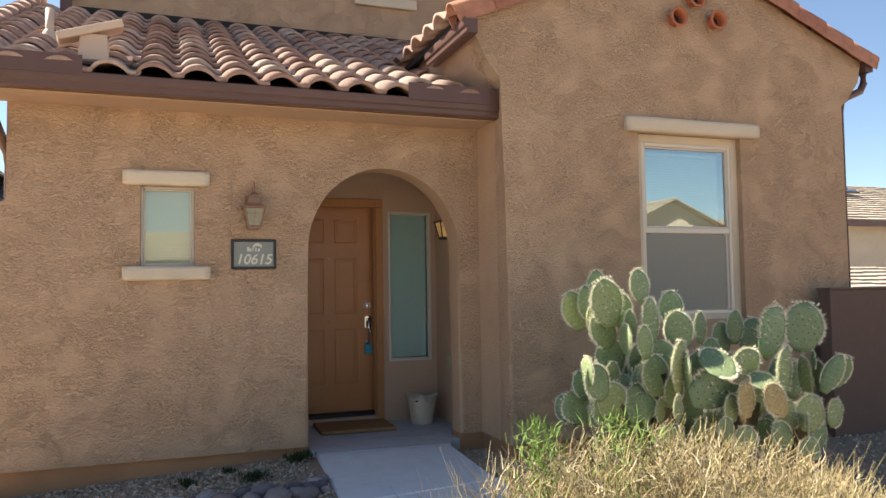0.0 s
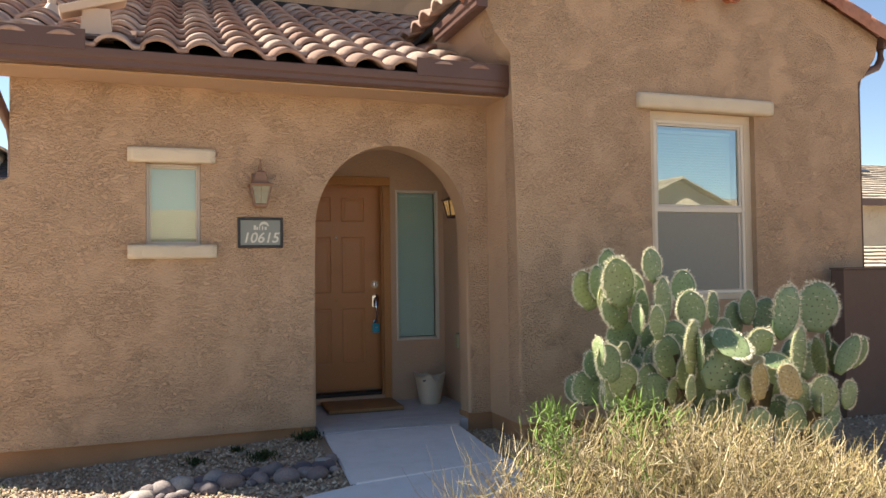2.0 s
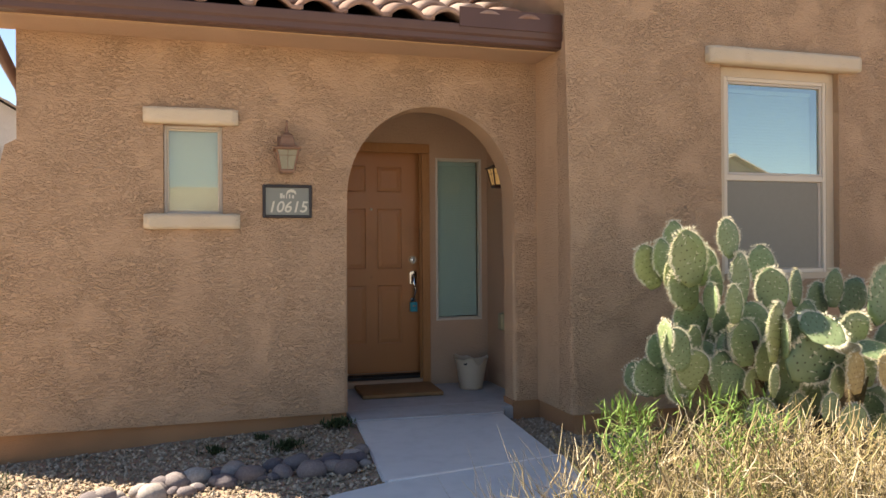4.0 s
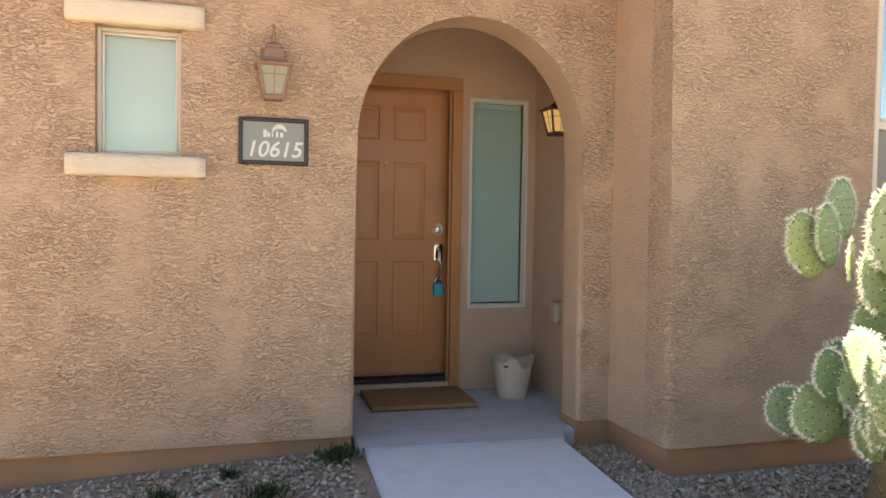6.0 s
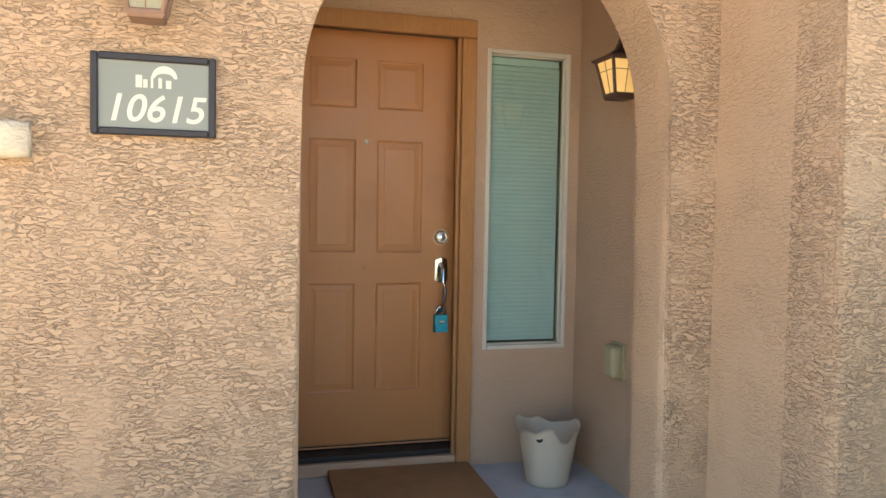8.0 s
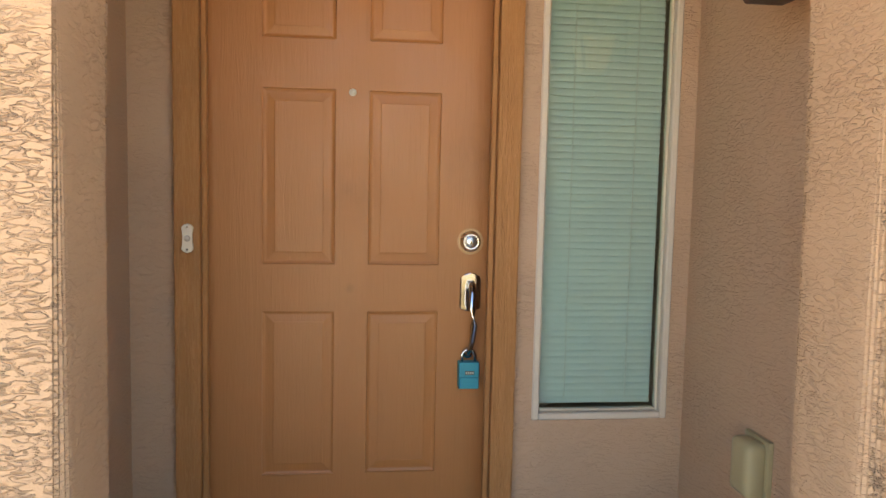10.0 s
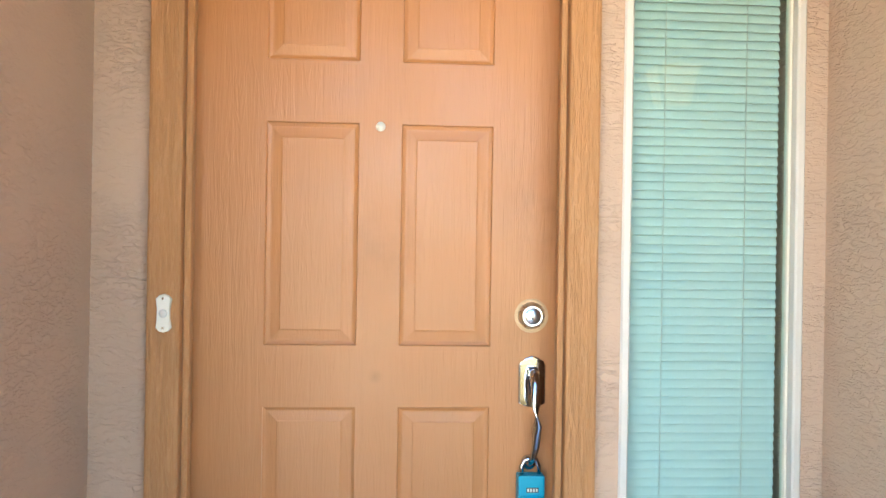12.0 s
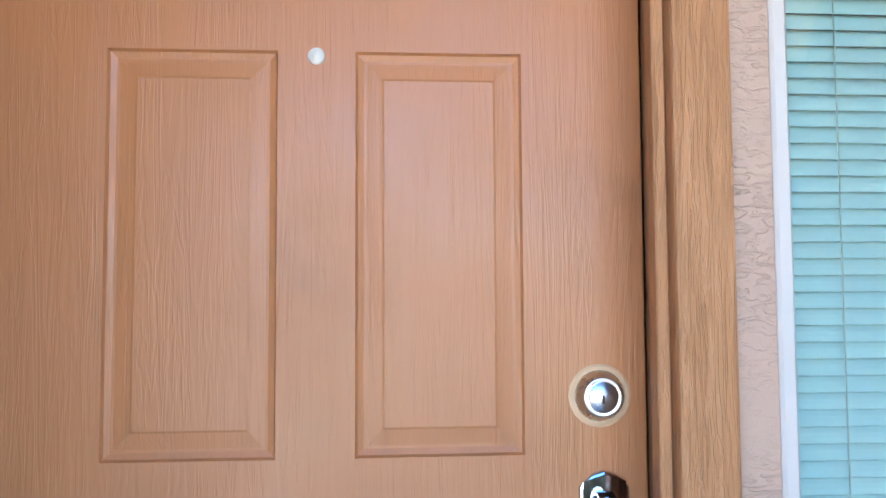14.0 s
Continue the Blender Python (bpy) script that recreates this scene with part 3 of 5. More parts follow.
spout = thing("downspout", (-0.73, 5.76, 2.70), "dark brown downspout elbow running back to the wall", "downspout")
bm = tube([(0, 0, 0.02), (0, 0, -0.04), (0.0, 0.06, -0.12), (0.01, 0.40, -0.25), (0.01, 0.72, -0.33), (0.01, 0.80, -0.42), (0.01, 0.80, -2.8)], 0.038, 10)
part("pipe", bm, M_GUTTER, spout, smooth=True)

side_gutter = thing("gutter", (2.62, GABLE, 3.36), "brown metal gutter along the gable's side eave", "gutter")
bm = prism([(-y + 5.70, z - 2.70) for y, z in gutter_profile(5.70, 2.70)][::-1], -0.12, 0.86)
part("trough", turn(bm, Matrix.Translation((0.0, 0, -0.05)) @ Matrix.Diagonal((-1, 1, 1, 1)) @ Matrix.Translation((0.02, 0, 0))), M_GUTTER, side_gutter)
east_gutter = thing("gutter", (6.92, GABLE, 3.40), "brown metal gutter end at the gable's far eave", "gutter")
bm = prism([(y - 5.70, z - 2.70) for y, z in gutter_profile(5.70, 2.70)], -0.05, 4.3)
part("trough", turn(bm, Matrix.Diagonal((-1, 1, 1, 1)) @ Matrix.Translation((-0.115, 0, -0.02))), M_GUTTER, east_gutter)
part("elbow", tube([(0.05, 0.03, -0.01), (0.05, 0.03, -0.12), (0.0, 0.03, -0.20), (-0.17, 0.04, -0.27), (-0.235, 0.05, -0.32), (-0.25, 0.06, -0.43), (-0.25, 0.06, -3.4)], 0.036, 10), M_GUTTER, east_gutter, smooth=True)
upper_spout = thing("downspout", (-0.72, UPPER - 0.05, 4.6), "brown downspout on the upper wall's corner", "downspout")
part("pipe", box(-0.06, 0.06, -0.05, 0.04, -0.05, 3.6, 0.01), M_GUTTER, upper_spout)

# ---- things on the roof ----
vent = thing("roof_vent", (-0.10, 6.10, roof_z(6.10) + 0.03), "cream painted roof vent with a tilted cap", "roof vent")
part("stem", prism([(-0.11, -0.03), (0.11, -0.03), (0.09, 0.20), (-0.09, 0.20)], -0.09, 0.10, round_edges=lambda a, b: True, radius=0.008, seg=2), M_VENT, vent)
part("flashing", turn(box(-0.24, 0.26, -0.2, 0.26, -0.012, 0.012, 0.005), pose(0, 0, 0.035, angle, 0, 0)), M_GUTTER, vent)
part("cap", turn(box(-0.23, 0.23, -0.13, 0.13, -0.03, 0.03, 0.012), pose(-0.03, 0, 0.235, 6, -19, 4)), M_VENT, vent)
pipe = thing("vent_pipe", (-0.52, 7.0, roof_z(7.0)), "thin cream vent pipe through the tiles", "vent pipe")
part("pipe", tube([(0, 0, -0.05), (0, 0, 0.32)], 0.034, 12), M_VENT, pipe, smooth=True)
part("collar", lathe([(0.075, 0.02), (0.06, 0.10), (0.036, 0.14)], 14), M_VENT, pipe, smooth=True)

# ---- clay gable vents ----
def gable_vent(x, z):
    v = thing("gable_vent", (x, GABLE, z), "round terracotta vent pipe in the gable", "vent", "gable vents")
    bm = lathe([(0.058, -0.16), (0.058, 0.0), (0.062, 0.03), (0.082, 0.075), (0.088, 0.085), (0.088, 0.10), (0.068, 0.10), (0.062, 0.05), (0.055, -0.16)], 22)
    part("pipe", turn(bm, pose(0, 0, 0, 90, 0, 0)), M_CLAY, v, smooth=True)
    # Dark disc on the uncut wall; its colour stands in for deep shade.
    part("opening", turn(lathe([(0.0, 0.006), (0.057, 0.006), (0.058, 0.0)], 22), pose(0, 0, 0, 90, 0, 0)), M_UNDER, v, "dark disc painted for the shade deep in the pipe")


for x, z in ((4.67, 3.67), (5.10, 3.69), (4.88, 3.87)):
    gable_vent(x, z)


# ---- windows ----
def bar_frame(x0, x1, z0, z1, w, y0, y1, bevel=0.004):
    """Four bars of a frame in one mesh, butted end to end."""
    bm = bmesh.new()
    add_box(bm, x0, x0 + w, y0, y1, z0, z1, bevel, 1)
    add_box(bm, x1 - w, x1, y0, y1, z0, z1, bevel, 1)
    add_box(bm, x0 + w, x1 - w, y0, y1, z0, z0 + w, bevel, 1)
    add_box(bm, x0 + w, x1 - w, y0, y1, z1 - w, z1, bevel, 1)
    return bm


def pane(x0, x1, z0, z1, y, material, parent, name="pane"):
    p = part(name, box(x0, x1, y, y + 0.004, z0, z1), material, parent)
    p.visible_shadow = False
    return p


def slats(parent, x0, x1, z0, z1, y, pitch, tilt=70):
    bm = bmesh.new()
    rows = []
    for k in range(5):
        a = (k - 2) / 2
        rows.append([bm.verts.new((x, 0.0132 * a, -0.0018 * a * a + d)) for d in (0.0006, -0.0006) for x in (x0, x1)])
    for p, q in zip(rows, rows[1:]):
        bm.faces.new((p[0], p[1], q[1], q[0]))
        bm.faces.new((p[3], p[2], q[2], q[3]))
        bm.faces.new((p[2], p[0], q[0], q[2]))
        bm.faces.new((p[1], p[3], q[3], q[1]))
    bm.faces.new((rows[0][0], rows[0][2], rows[0][3], rows[0][1]))
    bm.faces.new((rows[-1][1], rows[-1][3], rows[-1][2], rows[-1][0]))
    me = bpy.data.meshes.new("slat")
    bm.to_mesh(me)
    bm.free()
    me.materials.append(M_BLIND)
    n = int((z1 - z0) / pitch)
    for k in range(n):
        ob = new("slat", me)
        ob.parent = parent
        ob.location, ob.rotation_euler = (0, y, z0 + (k + 0.5) * pitch), (radians(tilt), 0, 0)


def room_box(name, x0, x1, y0, y1, z0, z1):
    """A plain closed room behind a window."""
    bm = bmesh.new()
    add_box(bm, x0, x1, y1, y1 + 0.05, z0, z1)
    add_box(bm, x0 - 0.05, x0, y0, y1, z0, z1)
    add_box(bm, x1, x1 + 0.05, y0, y1, z0, z1)
    add_box(bm, x0, x1, y0, y1, z0 - 0.05, z0)
    add_box(bm, x0, x1, y0, y1, z1, z1 + 0.05)
    return structure(part(name, bm, M_ROOM), "plain plaster room behind the window", "room")


def make_small_window():
    w = structure(new("window_1"), "small square window with frosted pane and almond frame", "window")
    y = WALL + 0.07
    part("frame", bar_frame(0.220, 0.612, 1.49, 2.115, 0.020, y - 0.01, y + 0.05), M_WHITE_VINYL, w)
    part("sash", bar_frame(0.240, 0.592, 1.510, 2.095, 0.012, y + 0.012, y + 0.05), M_VINYL, w)
    pane(0.252, 0.580, 1.522, 2.083, y + 0.03, M_GLASS_MILK, w)
    part("shade", box(0.235, 0.59, y + 0.075, y + 0.079, 1.52, 2.09), M_SHADE, w, "pale closed window shade")
    room_box("room_small_window", 0.15, 0.68, WALL + THICK, WALL + THICK + 0.5, 1.4, 2.2)


make_small_window()


def foam_bar(name, x0, x1, z0, z1, y_front, y_back, label):
    """A hand-coated foam trim bar with soft, slightly wavy edges."""
    bm = bmesh.new()
    nx = max(4, int((x1 - x0) / 0.05))
    rings = []
    h, d = z1 - z0, y_back - y_front
    shape = []
    for k in range(20):
        a = 2 * math.pi * k / 20 + math.pi / 4
        c, s = math.cos(a), math.sin(a)
        m = (abs(c) ** 7 + abs(s) ** 7) ** (-1 / 7)
        shape.append((c * m, s * m))
    for i in range(nx + 1):
        x = x0 + (x1 - x0) * i / nx
        ring = []
        for c, s in shape:
            wob = 0.0035 * noise.noise((x * 9, c * 2, s * 2 + z0))
            end = 0.93 if i in (0, nx) else 1.0
            ring.append(bm.verts.new((x, (y_front + y_back) / 2 + c * d / 2 * end + wob, (z0 + z1) / 2 + s * h / 2 * end + wob)))
        rings.append(ring)
    for a, b in zip(rings, rings[1:]):
        for k in range(20):
            bm.faces.new((a[k], b[k], b[(k + 1) % 20], a[(k + 1) % 20]))
    bm.faces.new(rings[0])
    bm.faces.new(rings[-1][::-1])
    bmesh.ops.recalc_face_normals(bm, faces=bm.faces[:])
    return structure(part(name, bm, M_TRIM, smooth=True), label, "trim")


foam_bar("trim_small_lintel", 0.095, 0.72, 2.115, 2.228, WALL - 0.055, WALL + 0.05, "cream coated trim bar over the small window")
foam_bar("trim_small_sill", 0.095, 0.727, 1.388, 1.497, WALL - 0.055, WALL + 0.05, "cream coated sill bar under the small window")
foam_bar("trim_gable_lintel", 4.125, 5.545, 2.63, 2.762, GABLE - 0.065, GABLE + 0.04, "cream coated trim bar over the tall window")


def make_gable_window():
    w = structure(new("window_2"), "tall sash window with cream frame, blind and screen", "window")
    y = GABLE + 0.06
    x0, x1, z0, z1 = 4.332, 5.302, 1.03, 2.560
    bm = bmesh.new()
    add_box(bm, 4.262, x0, y, y + 0.10, 0.98, 2.63)
    add_box(bm, x1, 5.372, y, y + 0.10, 0.98, 2.63)
    add_box(bm, x0, x1, y, y + 0.10, z1, 2.63)
    add_box(bm, x0, x1, y - 0.03, y + 0.10, 0.98, z0)
    part("surround", bm, M_TRIM, w, "cream coated surround")
    part("frame", bar_frame(x0, x1, z0, z1, 0.032, y + 0.002, y + 0.07), M_VINYL, w)
    part("meeting_rail", box(x0 + 0.032, x1 - 0.032, y + 0.006, y + 0.06, 1.755, 1.80, 0.004), M_VINYL, w)
    part("upper_sash", bar_frame(x0 + 0.032, x1 - 0.032, 1.80, z1 - 0.032, 0.02, y + 0.012, y + 0.05), M_WHITE_VINYL, w)
    part("lower_sash", bar_frame(x0 + 0.032, x1 - 0.032, z0 + 0.032, 1.755, 0.028, y + 0.025, y + 0.06), M_WHITE_VINYL, w)
    pane(x0 + 0.052, x1 - 0.052, 1.82, z1 - 0.052, y + 0.03, M_GLASS_SKY, w)
    pane(x0 + 0.06, x1 - 0.06, z0 + 0.06, 1.727, y + 0.045, M_GLASS, w)
    part("screen", box(x0 + 0.04, x1 - 0.075, y + 0.016, y + 0.0175, z0 + 0.04, 1.75), M_SCREEN, w, "grey insect screen")
    part("blind_rail", box(x0 + 0.06, x1 - 0.06, y + 0.10, y + 0.13, 2.46, 2.49), M_BLIND, w)
    slats(w, x0 + 0.06, x1 - 0.06, 1.06, 2.46, y + 0.115, 0.0245)
    room_box("room_tall_window", 4.0, 5.5, GABLE + 0.23, GABLE + 1.2, 0.7, 2.8)


make_gable_window()

# ---- door ----
door = structure(new("door_1"), "closed brown six-panel front door with embossed wood grain", "door")
DX0, DX1, DZ0, DZ1 = 1.466, 2.365, 0.112, 2.132


def door_leaf():
    """The leaf's front is a grid of faces; each panel steps down into a groove and rises to a field."""
    xs = [DX0, 1.637, 1.863, 1.968, 2.196, DX1]
    zs = [DZ0, 0.375, 0.909, 1.061, 1.610, 1.763, 1.998, DZ1]
    bm = bmesh.new()
    verts = {(i, j): bm.verts.new((x, DOOR_Y, z)) for i, x in enumerate(xs) for j, z in enumerate(zs)}
    panels = []
    for i in range(5):
        for j in range(7):
            f = bm.faces.new((verts[i, j], verts[i + 1, j], verts[i + 1, j + 1], verts[i, j + 1]))
            if i in (1, 3) and j in (1, 3, 5):
                panels.append(f)
    for f in panels:
        for width, depth in ((0.003, 0.005), (0.008, 0.003), (0.004, 0.0), (0.021, -0.0028), (0.003, -0.0012)):
            bmesh.ops.inset_region(bm, faces=[f], thickness=width, depth=0, use_even_offset=True)
            bmesh.ops.translate(bm, verts=f.verts[:], vec=(0, depth, 0))
    add_box(bm, DX0, DX1, DOOR_Y + 0.02, DOOR_Y + 0.045, DZ0, DZ1)
    add_box(bm, DX0, DX0 + 0.002, DOOR_Y, DOOR_Y + 0.03, DZ0, DZ1)
    add_box(bm, DX1 - 0.002, DX1, DOOR_Y, DOOR_Y + 0.03, DZ0, DZ1)
    return bm


part("leaf", door_leaf(), M_DOOR, door)
part("casing", box(1.402, 1.477, BACK - 0.03, BACK - 0.001, 0.0, 2.108, 0.006), M_CASING, door, "rough-sawn brown casing board")
part("casing", box(2.353, 2.427, BACK - 0.03, BACK - 0.001, 0.0, 2.108, 0.006), M_CASING, door, "rough-sawn brown casing board")
part("head_casing", box(1.402, 2.427, BACK - 0.032, BACK - 0.001, 2.110, 2.194, 0.006), M_CASING, door, "brown head casing board")
part("jamb", box(1.44, 1.462, BACK - 0.005, DOOR_Y + 0.05, 0.05, 2.16), M_JAMB, door)
part("jamb", box(2.369, 2.39, BACK - 0.005, DOOR_Y + 0.05, 0.05, 2.16), M_JAMB, door)
part("head_jamb", box(1.462, 2.369, BACK - 0.005, DOOR_Y + 0.05, 2.137, 2.16), M_JAMB, door)
bm = bmesh.new()
for x0, x1 in ((1.478, 1.494), (2.336, 2.352)):
    add_box(bm, x0, x1, BACK - 0.008, BACK + 0.02, 0.066, 2.108, 0.002, 1)
part("brickmould", bm, M_CASING, door, "thin moulded strip beside the casing")
part("seal", box(1.4625, 1.4655, DOOR_Y - 0.002, DOOR_Y + 0.02, 0.06, 2.135), M_SEAL, door, "black seal along the hinge edge")
part("threshold", box(1.462, 2.369, BACK + 0.01, DOOR_Y + 0.06, 0.064, 0.092, 0.006), M_SEAL, door, "dark metal threshold")
part("sweep", box(1.466, 2.365, DOOR_Y - 0.012, DOOR_Y, 0.098, 0.108, 0.003), M_JAMB, door, "metal strip along the door's foot")
part("hidden_side", box(1.3, 2.45, DOOR_Y + 0.1, DOOR_Y + 0.14, 0.0, 2.3), M_ROOM, door)


def on_door(bm, x, z, y=DOOR_Y):
    """From a shape modelled round z, facing the viewer along -y."""
    return turn(bm, pose(x, y, z, 90, 0, 0))


peep = part("peephole", on_door(lathe([(0.0, 0.006), (0.006, 0.006), (0.0065, 0.004), (0.0105, 0.004), (0.012, 0.0), (0.012, -0.01)], 18), 1.915, 1.603), M_IVORY, door, "small brass peephole", True)
bolt = part("deadbolt", on_door(lathe([(0.0, 0.020), (0.020, 0.020), (0.022, 0.017), (0.0235, 0.020), (0.027, 0.018), (0.029, 0.010), (0.033, 0.006), (0.035, 0.0), (0.035, -0.01)], 28), 2.299, 1.139), M_NICKEL, door, "round nickel deadbolt", True)
part("paint_halo", on_door(lathe([(0.0, 0.0008), (0.040, 0.0008), (0.043, 0.0)], 20), 2.299, 1.139), M_HALO, bolt, "pale bare ring round the lock")
part("keyway", box(2.2975, 2.3005, DOOR_Y - 0.0212, DOOR_Y - 0.0195, 1.131, 1.142), M_SEAL, bolt)


def handle_set():
    """A shield plate, a curved grip and a thumb latch."""
    out = [(-0.034, -0.055), (-0.026, -0.058), (-0.016, -0.063), (0.0, -0.066), (0.016, -0.063), (0.026, -0.058), (0.034, -0.055), (0.034, 0.042), (0.026, 0.047), (0.017, 0.058), (0.0, 0.063), (-0.017, 0.058), (-0.026, 0.047), (-0.034, 0.042)]
    bm = prism([(2.302 + x, 0.976 + z) for x, z in out], DOOR_Y - 0.008, DOOR_Y, round_edges=lambda a, b: a.y < DOOR_Y - 0.004, radius=0.004, seg=2)
    plate = part("handle_plate", bm, M_CHROME, door, "polished nickel shield plate")
    pts = [(2.302, DOOR_Y - 0.006, 0.995), (2.302, DOOR_Y - 0.035, 1.000), (2.302, DOOR_Y - 0.052, 0.972), (2.303, DOOR_Y - 0.058, 0.925), (2.306, DOOR_Y - 0.060, 0.875), (2.304, DOOR_Y - 0.054, 0.825), (2.300, DOOR_Y - 0.038, 0.79), (2.298, DOOR_Y - 0.014, 0.774), (2.298, DOOR_Y - 0.001, 0.772)]
    part("grip", tube(pts, [0.013, 0.012, 0.0115, 0.011, 0.0115, 0.0095, 0.008, 0.009, 0.012], 14), M_CHROME, plate, smooth=True)
    part("thumb_latch", turn(box(-0.012, 0.012, -0.03, 0.0, -0.003, 0.003, 0.002), pose(2.302, DOOR_Y - 0.008, 1.010, 20, 0, 0)), M_CHROME, plate)
    part("lower_mount", on_door(lathe([(0.0, 0.012), (0.012, 0.011), (0.018, 0.005), (0.020, 0.0), (0.020, -0.004)], 20), 2.298, 0.772), M_CHROME, plate, smooth=True)


handle_set()
lockbox = thing("key_lockbox", (2.298, DOOR_Y - 0.024, 0.662), "turquoise combination key lockbox hung on the door handle", "lockbox")
part("body", box(-0.033, 0.033, -0.020, 0.020, 0.0, 0.088, 0.005, 2), M_BLUE, lockbox)
part("cover", box(-0.031, 0.031, -0.026, -0.0205, 0.003, 0.040, 0.002, 1), M_BLUE, lockbox)
part("shackle", tube([(-0.021, 0, 0.084), (-0.021, 0, 0.108), (-0.014, 0, 0.122), (0, 0, 0.127), (0.014, 0, 0.122), (0.021, 0, 0.108), (0.021, 0, 0.084)], 0.0055, 10), M_CHROME, lockbox, "chrome shackle", True)
dials = part("dial_window", box(-0.013, 0.017, -0.0212, -0.0202, 0.048, 0.060), M_SEAL, lockbox, "dark window with white dial digits")
for k in range(4):
    part("digit", box(-0.011 + k * 0.007, -0.0065 + k * 0.007, -0.0222, -0.0213, 0.050, 0.058), M_SIGN_INK, dials)

bell = thing("doorbell", (1.443, BACK - 0.03, 1.150), "ivory doorbell button on the door casing", "doorbell")
bm = prism([(-0.017, -0.032), (-0.010, -0.040), (0.0, -0.043), (0.010, -0.040), (0.017, -0.032), (0.0135, -0.012), (0.0135, 0.012), (0.017, 0.032), (0.010, 0.040), (0.0, 0.043), (-0.010, 0.040), (-0.017, 0.032), (-0.0135, 0.012), (-0.0135, -0.012)], -0.010, 0.0, round_edges=lambda a, b: a.y < -0.005, radius=0.003, seg=2)
part("plate", bm, M_IVORY, bell)
for z in (-0.033, 0.033):
    part("screw", turn(lathe([(0.0, 0.002), (0.003, 0.0015), (0.0035, 0.0)], 10), pose(0, -0.010, z, 90, 0, 0)), M_NICKEL, bell)
part("button", turn(lathe([(0.0, 0.005), (0.006, 0.0045), (0.009, 0.002), (0.0095, 0.0)], 16), pose(0, -0.010, 0, 90, 0, 0)), M_WHITE_VINYL, bell, "white push button", True)


def make_sidelight():
    w = structure(new("window_3"), "narrow sidelight window with mint-tinted glass and closed blind", "window")
    y = BACK - 0.006
    part("frame", bar_frame(S0, S1, SZ0, SZ1, 0.022, y, y + 0.05, 0.004), M_WHITE_VINYL, w)
    part("sash", bar_frame(S0 + 0.022, S1 - 0.022, SZ0 + 0.022, SZ1 - 0.022, 0.007, y + 0.022, y + 0.05), M_VINYL, w)
    pane(S0 + 0.029, S1 - 0.029, SZ0 + 0.029, SZ1 - 0.029, y + 0.034, M_GLASS_GREEN, w)
    slats(w, S0 + 0.024, S1 - 0.031, SZ0 + 0.037, SZ1 - 0.047, y + 0.075, 0.0221, 66)
    part("head_rail", box(S0 + 0.04, S1 - 0.04, y + 0.06, y + 0.09, SZ1 - 0.064, SZ1 - 0.03), M_BLIND, w)
    for x in (S0 + 0.12, S1 - 0.12):
        part("cord", box(x - 0.0008, x + 0.0008, y + 0.060, y + 0.0615, SZ0 + 0.05, SZ1 - 0.06), M_WHITE_VINYL, w)
    room_box("room_sidelight", S0 - 0.1, S1 + 0.3, BACK + 0.31, BACK + 0.9, 0.3, 2.2)


make_sidelight()


